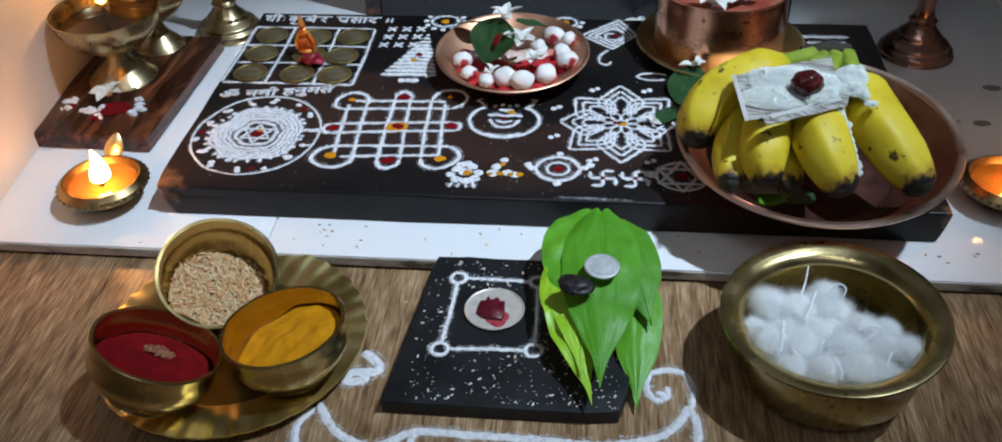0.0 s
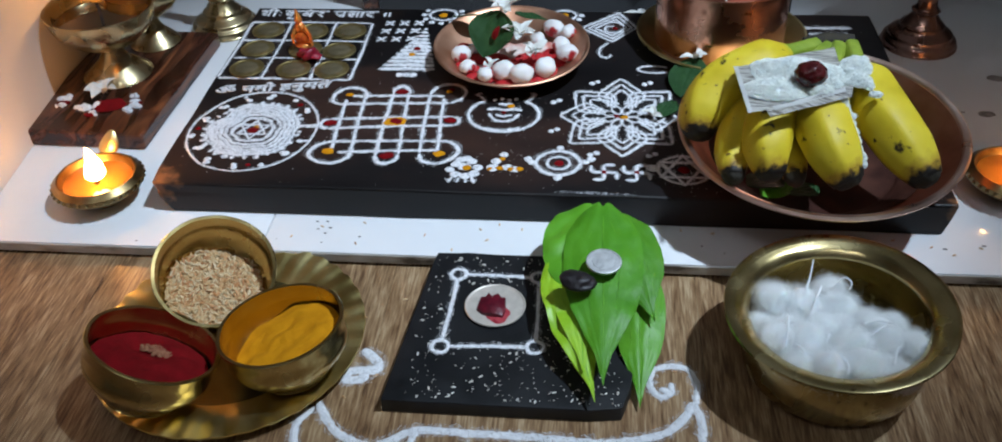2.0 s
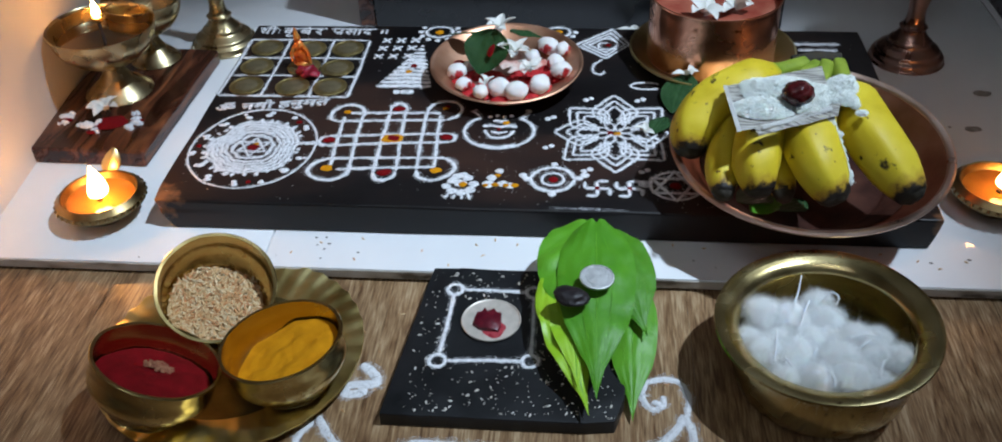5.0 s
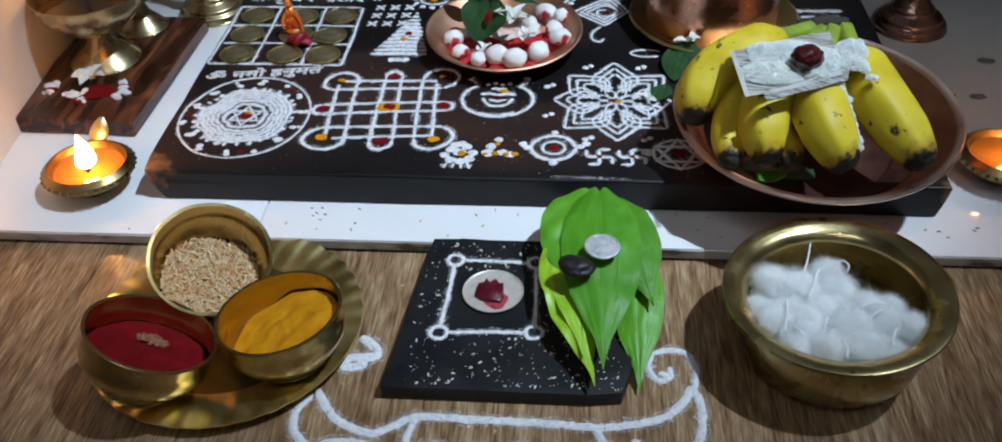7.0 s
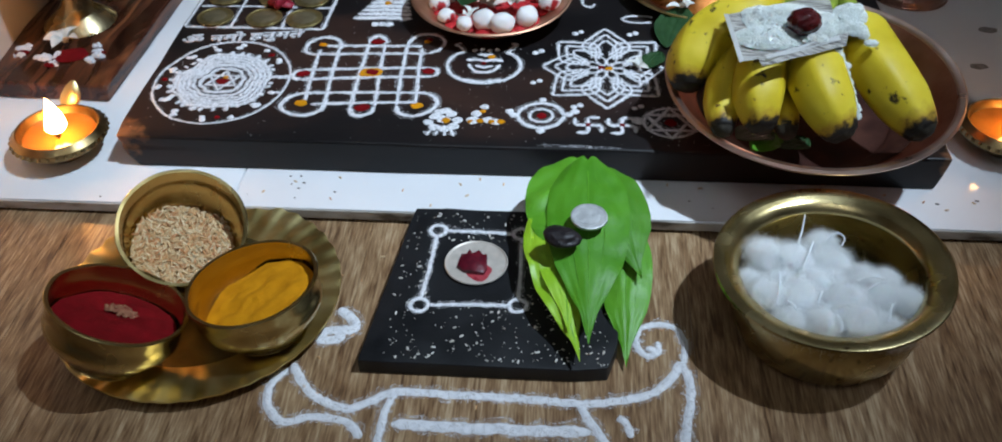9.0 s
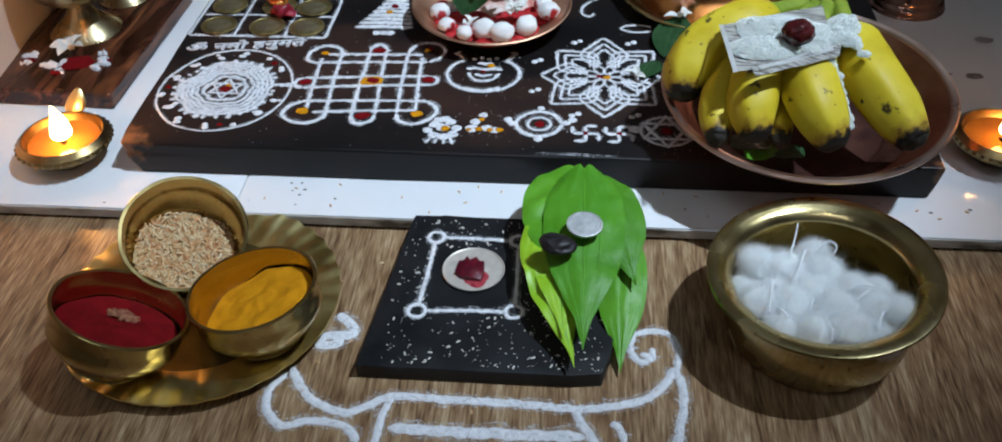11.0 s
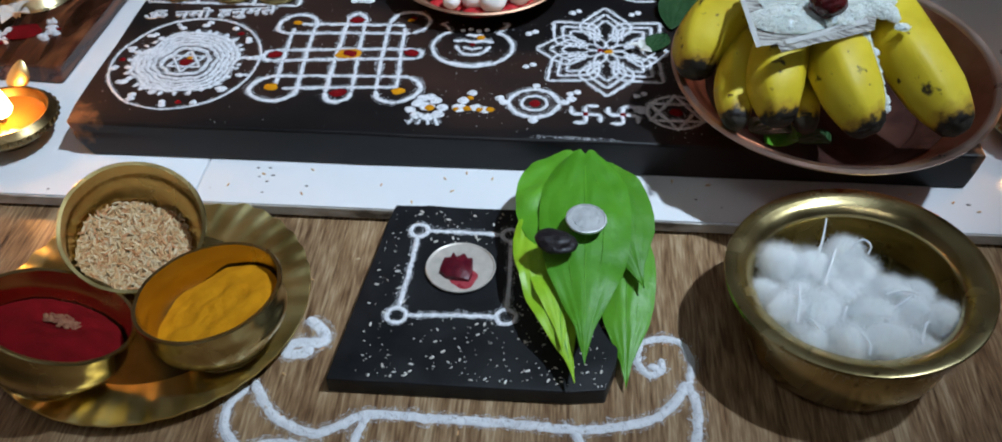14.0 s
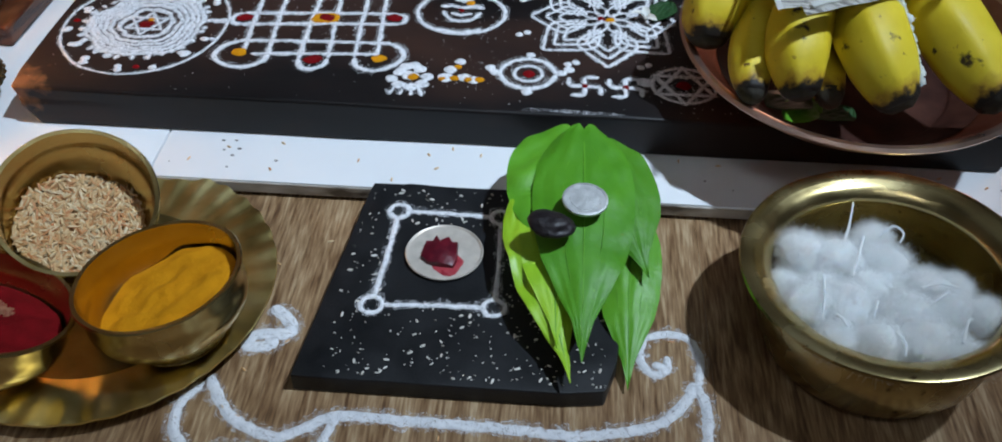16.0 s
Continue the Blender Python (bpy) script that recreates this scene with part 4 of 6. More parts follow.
pat(bm, cx - 0.0215, cy + 0.002, BZ, 0.0048)
pat(rd, cx, cy, BZ + 0.0004, 0.0042)
motif("white powder star in a ring with a red centre", bm, rd)

# triangle of rows
bm, rd, yl = bmesh.new(), bmesh.new(), bmesh.new()
for i in range(12):
    f = i / 11
    y = 0.6680 + 0.070 * f
    xa, xb = -0.1390 + 0.0275 * f, -0.0925 - 0.0160 * f ** 1.1
    if xb - xa > 0.0025:
        stroke(bm, [(xa, y - 0.001), ((xa + xb) / 2, y + 0.0006), (xb, y - 0.0006)], 0.0058, BZ, 0.0012, ragged=0.8)
for x in (-0.120, -0.1145, -0.109):
    pat(bm, x, 0.6585, BZ, 0.0040, seed=x * 99)
pat(rd, -0.1120, 0.7010, BZ + 0.0011, 0.0030)
pat(yl, -0.1150, 0.6910, BZ + 0.0011, 0.0028)
motif("solid white powder triangle with one red dot", bm, rd, yl)

# crosses in rows
bm = bmesh.new()
for i in range(3):
    for k in range(3):
        x, y = -0.1460 + 0.0128 * k + 0.0012 * i, 0.7180 + 0.0150 * i + 0.0008 * k
        stroke(bm, [(x - 0.0040, y - 0.0042), (x + 0.0040, y + 0.0042)], 0.0027, BZ)
        stroke(bm, [(x - 0.0040, y + 0.0042), (x + 0.0040, y - 0.0042)], 0.0027, BZ)
motif("three rows of small white powder crosses", bm)

bm = bmesh.new()
stroke(bm, [(0.0110, 0.5062), (0.0300, 0.5070), (0.0480, 0.5060), (0.0650, 0.5058)], 0.0014, BZ - 0.0002, 0.0004, ragged=0.9)
motif("faint white scrape along the board's front edge", bm, None, None, M_DUST)

# rings at the far edge
for cx, cy, r in ((-0.0985, 0.7655, 0.0120), (0.0085, 0.7680, 0.0105)):
    bm, yl = bmesh.new(), bmesh.new()
    stroke(bm, ellipse(cx, cy, r, r * 0.85, 30), 0.0030, BZ, closed=True)
    for k in range(12):
        a = 2 * math.pi * k / 12
        if cy + r * 1.35 * math.sin(a) < 0.7750:
            pat(bm, cx + r * 1.45 * math.cos(a), cy + r * 1.35 * math.sin(a), BZ, 0.0030, seed=k)
    pat(yl, cx, cy, BZ + 0.0002, 0.0042)
    motif("white powder sun ring with a yellow centre", bm, None, yl)

# spiral kite
bm, rd = bmesh.new(), bmesh.new()
cx, cy = 0.0505, 0.7440
for s in (1.0, 0.78, 0.56):
    stroke(bm, [(cx - 0.026 * s, cy), (cx + 0.006 * s, cy + 0.030 * s), (cx + 0.021 * s, cy + 0.002), (cx, cy - 0.024 * s)], 0.0026, BZ, closed=True)
stroke(bm, [(cx + (0.002 + 0.0011 * k) * math.cos(0.75 * k), cy + (0.002 + 0.0010 * k) * math.sin(0.75 * k)) for k in range(12)], 0.0024, BZ)
stroke(bm, arc([(cx - 0.003, cy - 0.026), (cx - 0.010, cy - 0.036), (cx - 0.0105, cy - 0.048), (cx - 0.004, cy - 0.052), (cx - 0.001, cy - 0.046)], 5), 0.0022, BZ)
pat(rd, cx + 0.002, cy, BZ + 0.0004, 0.0026)
motif("white powder kite with a spiral and curled tail", bm, rd)
bm = bmesh.new()
stroke(bm, ellipse(0.0830, 0.6740, 0.0125, 0.0055, 24, 30, 330), 0.0022, BZ)
motif("curled white powder line near the brass plate", bm)


def writing(body, at, height, width, label):
    """Hand-written powder letters on the board."""
    cu = bpy.data.curves.new("letters", "FONT")
    cu.body, cu.size, cu.extrude, cu.offset, cu.resolution_u = body, 1.0, 0.02, 0.022, 3
    tmp = bpy.data.objects.new("letters", cu)
    scene.collection.objects.link(tmp)
    bpy.context.view_layer.update()
    me = bpy.data.meshes.new_from_object(tmp.evaluated_get(bpy.context.evaluated_depsgraph_get()))
    bpy.data.objects.remove(tmp)
    xs = [v.co.x for v in me.vertices]
    ys = [v.co.y for v in me.vertices]
    x0, y0, sx, sy = min(xs), min(ys), width / (max(xs) - min(xs)), height / (max(ys) - min(ys))
    for v in me.vertices:
        p = Vector(((v.co.x - x0) * sx, (v.co.y - y0) * sy, 0))
        p += 0.0008 * noise.noise_vector(p * 260)
        p.y += 0.15 * p.x
        v.co = (p.x + at[0], p.y + at[1], BZ - 0.0003 + (0.0012 if v.co.z > 0 else 0.0))
    me.materials.append(M_POWDER)
    ob = new("powder_writing", me)
    return tagged(ob, label, "writing")


SIGNS = [
    (0.95, [[(0.05, 0.7), (0.2, 0.88), (0.32, 0.68), (0.15, 0.48), (0.32, 0.12)], [(0.5, 1), (0.5, 0)], [(0.28, 0.22), (0.5, 0.4)], [(0.78, 0), (0.78, 1), (0.7, 1.3), (0.5, 1.25), (0.45, 1.05)]]),
    (0.40, [[(0.15, 0.72), (0.17, 0.66)], [(0.15, 0.3), (0.17, 0.24)]]),
    (0.85, [[(0.4, 1), (0.4, 0)], [(0.4, 0.65), (0.2, 0.72), (0.1, 0.5), (0.2, 0.3), (0.4, 0.42)], [(0.4, 0.62), (0.62, 0.68), (0.7, 0.45), (0.62, 0.25)], [(0.4, 0), (0.28, -0.2), (0.5, -0.32), (0.62, -0.2)]]),
    (0.75, [[(0.6, 1), (0.6, 0)], [(0.6, 0.62), (0.3, 0.7), (0.15, 0.5), (0.3, 0.3), (0.6, 0.38)], [(0.25, 0.62), (0.52, 0.4)], [(0.6, 1.02), (0.4, 1.35)]]),
    (0.75, [[(0.2, 0.95), (0.45, 0.82), (0.42, 0.58), (0.18, 0.5)], [(0.25, 0.5), (0.58, 0.02)]]),
    (0.30, []),
    (0.75, [[(0.6, 1), (0.6, 0)], [(0.2, 1), (0.2, 0.55), (0.38, 0.38), (0.6, 0.45)], [(0.6, 0.4), (0.35, 0.08)]]),
    (0.95, [[(0.1, 0.95), (0.32, 0.82), (0.3, 0.58), (0.1, 0.5), (0.4, 0.05)], [(0.2, 0.5), (0.6, 0.5)], [(0.6, 1), (0.6, 0)], [(0.85, 1), (0.85, 0)]]),
    (0.75, [[(0.45, 1), (0.45, 0.78), (0.22, 0.68), (0.2, 0.42), (0.42, 0.3), (0.5, 0.45)], [(0.35, 0.3), (0.6, 0.02)]]),
    (0.25, []),
    (0.60, [[(0.15, 1), (0.15, 0.2)], [(0.4, 1), (0.4, 0.2)]]),
]
bm = bmesh.new()
x, unit = -0.2650, 0.0166
for k, (adv, lines) in enumerate(SIGNS):
    for ln in lines:
        stroke(bm, [(x + p[0] * unit, 0.7580 + p[1] * 0.0115) for p in arc(ln, 4)], 0.0024, BZ, ragged=0.55)
    if adv > 0.5 and k < 10:
        stroke(bm, [(x - 0.001, 0.7695), (x + adv * unit + 0.001, 0.7695)], 0.0022, BZ)
    x += adv * unit
motif("white powder Devanagari words at the board's far edge", bm)
writing("ॐ नमो हनुमते", (-0.2620, 0.6190), 0.0165, 0.0900, "white powder Devanagari words below the coin grid")
bm = bmesh.new()
for i, (x0, x1) in enumerate(((0.210, 0.252), (0.214, 0.248))):
    stroke(bm, [(x0, 0.7500 - 0.0110 * i), (x1, 0.7500 - 0.0110 * i)], 0.0052, BZ, ragged=0.7)
motif("two rows of illegible white powder writing", bm)

# ---- coins and figurine ----
def coin(at, r, h, material, label, group="", m=None, inner=None):
    c = thing("coin", at, label, "coin", group)
    if m is not None:
        c.matrix_world = m
    q = [(0, 0), (r * 0.98, 0), (r, h * 0.2), (r, h * 0.85), (r * 0.97, h), (r * 0.91, h), (r * 0.89, h * 0.8), (r * 0.66, h * 0.8), (r * 0.65, h * 0.7)]
    part("ring", lathe(q + [(0, h * 0.7)], 48), material, c)
    part("centre", lathe([(r * 0.65, h * 0.7), (r * 0.645, h * 0.84), (r * 0.60, h * 0.86), (0, h * 0.86)], 40), inner or material, c)
    return c


rnd = random.Random(11)
for j, y in enumerate((0.6612, 0.6945, 0.7275)):
    for i, x in enumerate((-0.2465, -0.2085, -0.1760)):
        if i == j == 1:
            x, y = -0.2060, 0.6935
        coin((x + rnd.uniform(-0.001, 0.001), y + rnd.uniform(-0.001, 0.001), BZ + 0.0011), 0.0142, 0.0019, M_COIN_GOLD, "tarnished two-tone coin in a square of the powder grid", "coins in the grid", None, M_COIN_MID)
bm = bmesh.new()
blob(bm, (0, 0, 0.003), 0.008, (1, 0.8, 0.4), 0.1, 3, 2, 1)
blob(bm, (0, 0, 0.010), 0.0065, (1.05, 0.8, 1.0), 0.25, 4, 3, 2)
blob(bm, (-0.001, 0, 0.0185), 0.0048, (0.9, 0.85, 1.1), 0.2, 4, 3, 3)
blob(bm, (-0.0015, 0, 0.0255), 0.0031, (1, 1, 1.1), 0.15, 4, 2, 4)
tube(bm, [(-0.0015, 0, 0.027), (-0.002, 0, 0.031), (-0.0025, 0, 0.035)], [0.0026, 0.0018, 0.0005], 10)
tube(bm, [(0.003, -0.002, 0.020), (0.007, -0.003, 0.013), (0.0085, -0.0045, 0.004)], [0.0018, 0.0016, 0.0012], 8)
tube(bm, [(-0.004, -0.002, 0.019), (-0.0075, -0.003, 0.012), (-0.007, -0.005, 0.006)], [0.0018, 0.0016, 0.0012], 8)
whole("figurine", bm, surf("orange_and_gold", [(0.55, 0.07, 0.02), (0.75, 0.20, 0.03), (0.62, 0.40, 0.10)], 120, 0.35, 0.4, bump=0.3), "tiny seated orange and gold figurine on a coin",
      "figurine", at=pose(-0.2070, 0.6960, BZ + 0.0030))
bm = bmesh.new()
for k in range(5):
    blob(bm, (0.004 * math.cos(k * 1.3), 0.003 * math.sin(k * 1.3), 0.003 + 0.0006 * k), 0.0065, (1.15, 0.8, 0.45), 0.3, 3, 2, k, Euler((0.3 * k, 0.2, k)).to_matrix())
whole("flower_petal", bm, surf("crimson_petal", [(0.16, 0.002, 0.012), (0.34, 0.006, 0.03)], 150, 0.5, bump=0.2), "crumpled crimson petals at the figurine's feet", "petal", at=pose(-0.1985, 0.6780, BZ + 0.003))


# ---- leaves and flowers ----
HEART_U = (0, 0.02, 0.06, 0.12, 0.20, 0.30, 0.40, 0.52, 0.64, 0.76, 0.86, 0.94, 1)
HEART_W = (0.34, 0.48, 0.66, 0.83, 0.95, 1.0, 0.99, 0.92, 0.76, 0.45, 0.20, 0.085, 0.0)


def leaf_mesh(length, width, arch=0.0, cup=0.0, droop=0.0, veins=True, heart=True, nu=44, nv=22, twist=0.0, ripple=0.0015):
    """A heart-shaped or oval leaf along +y from its stalk, with midrib and curved veins pressed in."""
    bm = bmesh.new()
    rows = []
    for i in range(nu + 1):
        u = i / nu
        w = float(np.interp(u, HEART_U, HEART_W)) if heart else math.sin(math.pi * u ** 0.85) ** 0.8
        w = max(w, 0.012)
        row = []
        for j in range(nv + 1):
            v = 2 * j / nv - 1
            x = v * w * width / 2
            y = length * u - (0.030 * length * (1 - u) ** 12 * math.sin(math.pi * min(1.0, abs(v) ** 0.8)) ** 0.7 if heart else 0)
            z = arch * math.sin(math.pi * u) + cup * v * v * w - droop * u * u
            if veins:
                fade = max(0.0, 1 - u) ** 0.7
                z -= 0.0007 * fade * math.exp(-(v * w / 0.06) ** 2)
                for c in (0.40, 0.74):
                    z -= 0.00045 * fade * math.exp(-((abs(v) - c * min(1, 0.25 + u * 3.0)) / 0.09) ** 2)
                z += 0.0008 * fade * noise.noise(Vector((abs(v) * 5.0, u * 7.0, length * 90 + (3.0 if v > 0 else 0.0))))
            z += ripple * noise.noise(Vector((x * 70, y * 70, length * 30))) * (0.4 + abs(v)) + twist * v * u
            row.append(bm.verts.new((x, y, z)))
        rows.append(row)
    for a, b in zip(rows, rows[1:]):
        for j in range(nv):
            bm.faces.new((a[j], a[j + 1], b[j + 1], b[j]))
    low = {v: bm.verts.new(v.co - Vector((0, 0, 0.0004))) for v in bm.verts[:]}
    for f in bm.faces[:]:
        bm.faces.new([low[v] for v in reversed(f.verts)])
    for e in [e for e in bm.edges if len(e.link_faces) == 1 and e.verts[0] in low and e.verts[1] in low]:
        a, b = e.verts
        bm.faces.new((a, b, low[b], low[a]))
    bmesh.ops.recalc_face_normals(bm, faces=bm.faces[:])
    return bm


def aim(base, tip, roll=0.0):
    """A pose at base whose y axis runs to the tip, rolled about it."""
    y = (Vector(tip) - Vector(base)).normalized()
    x = y.cross(Vector((0, 0, 1))).normalized()
    z = x.cross(y)
    m = Matrix((x, y, z)).transposed().to_4x4()
    return Matrix.Translation(base) @ m @ pose(0, 0, 0, 0, roll, 0)


def put_leaf(base, tip, width, material, label, roll=0.0, category="leaf", **kw):
    ln = (Vector(tip) - Vector(base)).length
    lf = thing("leaf", (0, 0, 0), label, category)
    lf.matrix_world = aim(base, tip, roll)
    part("blade", leaf_mesh(ln, width, **kw), material, lf)
    if kw.get("heart", True):
        arch, cup = kw.get("arch", 0.0), kw.get("cup", 0.0)
        for c in (0.0, 0.40, -0.40):
            bm = bmesh.new()
            line = []
            for k in range(15):
                u = 0.02 + (0.93 if c == 0 else 0.80 - 0.25 * abs(c)) * k / 14
                w = float(np.interp(u, HEART_U, HEART_W))
                v = c * min(1, 0.25 + u * 3.0)
                line.append((v * w * width / 2, ln * u, arch * math.sin(math.pi * u) + cup * v * v * w - 0.0007 * max(0.0, 1 - u) ** 0.7 + 0.0001))
            tube(bm, line, [(0.00040 if c == 0 else 0.00022) * (1 - 0.6 * k / 14) for k in range(15)], 6)
            part("midrib" if c == 0 else "vein", bm, M_LEAF_VEIN, lf, "paler raised vein")
    return lf


cup_ob = thing("small_cup", (0.042, 0.420, STONE_Z), "small dark metal cup hidden under the betel leaves", "cup")
part("body", lathe(bowl_profile(0.012, 0.016, 0.017, 0.020, 0.001), 40), M_BRASS_DULL, cup_ob)
put_leaf((0.0668, 0.4383, 0.0275), (0.0655, 0.3497, 0.0030), 0.0297, M_LEAF_FRESH, "fresh green betel leaf low in the stack", 4, arch=0.005, cup=-0.003)
put_leaf((0.0147, 0.4344, 0.0350), (0.0401, 0.3388, 0.0190), 0.0277, M_LEAF_PALE, "pale yellow-green betel leaf turned over in the stack", -4, arch=0.004, cup=-0.003, ripple=0.003)
put_leaf((0.0268, 0.4436, 0.0330), (0.0335, 0.3522, 0.0250), 0.0307, M_LEAF_PALE, "small pale betel leaf peeping from the stack", -10, arch=0.004, cup=-0.003)
put_leaf((0.0489, 0.4796, 0.0365), (0.0738, 0.3950, 0.0255), 0.0425, M_LEAF, "fresh green betel leaf in the middle of the stack", 5, arch=0.006, cup=-0.004, ripple=0.0025)
put_leaf((0.0391, 0.4858, 0.0380), (0.0299, 0.3871, 0.0280), 0.0595, M_LEAF_FRESH, "broad green betel leaf in the middle of the stack", -4, arch=0.006, cup=-0.004, ripple=0.0025)
put_leaf((0.0432, 0.4788, 0.0445), (0.0442, 0.3436, 0.0275), 0.0482, M_LEAF, "large glossy green betel leaf on top of the stack", 0, arch=0.0065, cup=-0.0045, ripple=0.002)
coin((0, 0, 0), 0.0104, 0.0017, M_COIN_SILVER, "silver-coloured coin on the top betel leaf", "", lean(0.02, -0.06, (0.0436, 0.4187, 0.0490)))
bm = bmesh.new()
blob(bm, (0, 0, 0), 0.0092, (1.10, 0.88, 0.42), 0.30, 1.1, 4, 3.3)
for v in bm.verts:
    v.co += 0.0003 * noise.noise_vector(v.co * 500)
whole("dried_fruit", bm, surf("black_dried_fruit", [(0.004, 0.003, 0.004), (0.016, 0.010, 0.012)], 200, 0.5, bump=0.6), "wrinkled black dried fruit on the betel leaf", "dried fruit", at=pose(*(0.0290, 0.4029, 0.0485)))

# ---- on the stone slab ----
bm = bmesh.new()
SZ = STONE_Z
cs = [(-0.0473, 0.4472, 0.0105), (-0.0507, 0.3831, 0.0105), (0.0052, 0.3854, 0.0105), (0.0042, 0.4463, 0.0105)]
for a, b in ((0, 1), (1, 2), (2, 3), (3, 0)):
    pa, pb = Vector(cs[a]).to_2d(), Vector(cs[b]).to_2d()
    d = (pb - pa).normalized()
    stroke(bm, [pa + d * 0.005, pa.lerp(pb, 0.5) + Vector((0.0006, 0.0006)), pb - d * 0.004], 0.0030, SZ)
for c in cs:
    stroke(bm, ellipse(c[0], c[1], 0.0050, 0.0050, 20), 0.0030, SZ, closed=True)
motif("white powder square with looped corners on the stone slab", bm)
dish = thing("small_plate", (-0.0212, 0.4181, 0.0112), "tiny steel plate on the stone slab", "plate")
part("disc", lathe(turned([(0, 0), (0.0165, 0), (0.0184, 0.0006), (0.0188, 0.0012)], 4) + [(0.0184, 0.0016)] + turned([(0.0177, 0.0012), (0.0168, 0.0008), (0, 0.0008)], 4), 56), M_STEEL, dish)
bm = bmesh.new()
edge = [(-0.0072, -0.0030), (-0.0062, 0.0050), (-0.0038, 0.0062), (-0.0026, 0.0084), (-0.0010, 0.0070), (0.0022, 0.0080), (0.0038, 0.0058), (0.0058, 0.0056), (0.0062, -0.0040), (0.0052, -0.0074), (0.0000, -0.0070), (-0.0044, -0.0058)]
edge = [(x * 1.32, y * 1.25) for x, y in edge]
ring_low = [bm.verts.new((x, y, 0)) for x, y in edge]
ring_mid = [bm.verts.new((x * 0.95, y * 0.95, 0.0022 + 0.0008 * math.sin(9 * k))) for k, (x, y) in enumerate(edge)]
ring_top = [bm.verts.new((x * 0.55 + 0.0005, y * 0.55, 0.0034 + 0.0007 * math.sin(7 * k + 1))) for k, (x, y) in enumerate(edge)]
for lo, hi in ((ring_low, ring_mid), (ring_mid, ring_top)):
    for k in range(12):
        bm.faces.new((lo[k], hi[k], hi[(k + 1) % 12], lo[(k + 1) % 12]))
bm.faces.new(ring_top)
bm.faces.new(ring_low[::-1])
bmesh.ops.recalc_face_normals(bm, faces=bm.faces[:])
whole("red_paste", bm, surf("dark_red_paste", [(0.045, 0.002, 0.008), (0.13, 0.004, 0.014)], 180, 0.35, bump=0.3), "lump of dark red paste on the tiny plate", "paste", at=pose(*(-0.0226, 0.4164, 0.0122)))
bm = bmesh.new()
pat(bm, 0, 0, 0, 0.0075, 0.0005, 2.0)
whole("red_paste", bm, surf("thin_red_paste", [(0.26, 0.02, 0.035), (0.42, 0.06, 0.07)], 180, 0.3, bump=0.2), "smear of thin red paste on the tiny plate", "paste", at=pose(*(-0.0192, 0.4108, 0.0123)))
rnd = random.Random(5)
bm = bmesh.new()
for k in range(520):
    x, y = rnd.uniform(-0.066, 0.056), 0.3435 + 0.120 * rnd.random() ** 1.25
    if x < -0.069 + 0.112 * (y - 0.40):
        continue
    if -0.045 < x < 0.004 and 0.383 < y < 0.437:
        continue
    s = rnd.choice((0.15, 0.2, 0.2, 0.25, 0.25, 0.3, 0.35, 0.4, 0.5, 0.7, 0.9))
    grain(bm, (x, y, SZ + 0.0005), 0.0034 * s, 0.0013 * s + 0.0002, rnd.uniform(0, 6.28), 0)
tagged(whole("rice_scatter", bm, surf("white_rice", [(0.62, 0.58, 0.50), (0.78, 0.75, 0.70)], 300, 0.6, bump=0.1), "broken white rice grains scattered on the stone slab", "rice"), kind="stuff")
bm = bmesh.new()
for k in range(46):
    x, y, z = rnd.uniform(-0.25, 0.32), rnd.uniform(0.47, 0.50), TILE_Z
    if k > 26:
        x, y, z = rnd.uniform(-0.11, 0.11), rnd.uniform(0.31, 0.45), 0.0
        if -0.08 < x < 0.07 and y > 0.33:
            continue
    grain(bm, (x, y, z + 0.0004), 0.0034, 0.0013, rnd.uniform(0, 6.28), 0)
tagged(whole("rice_scatter", bm, M_RICE, "stray rice grains on the tiles and the floor", "rice"), kind="stuff")

# ---- rangoli on the floor ----
bm = bmesh.new()
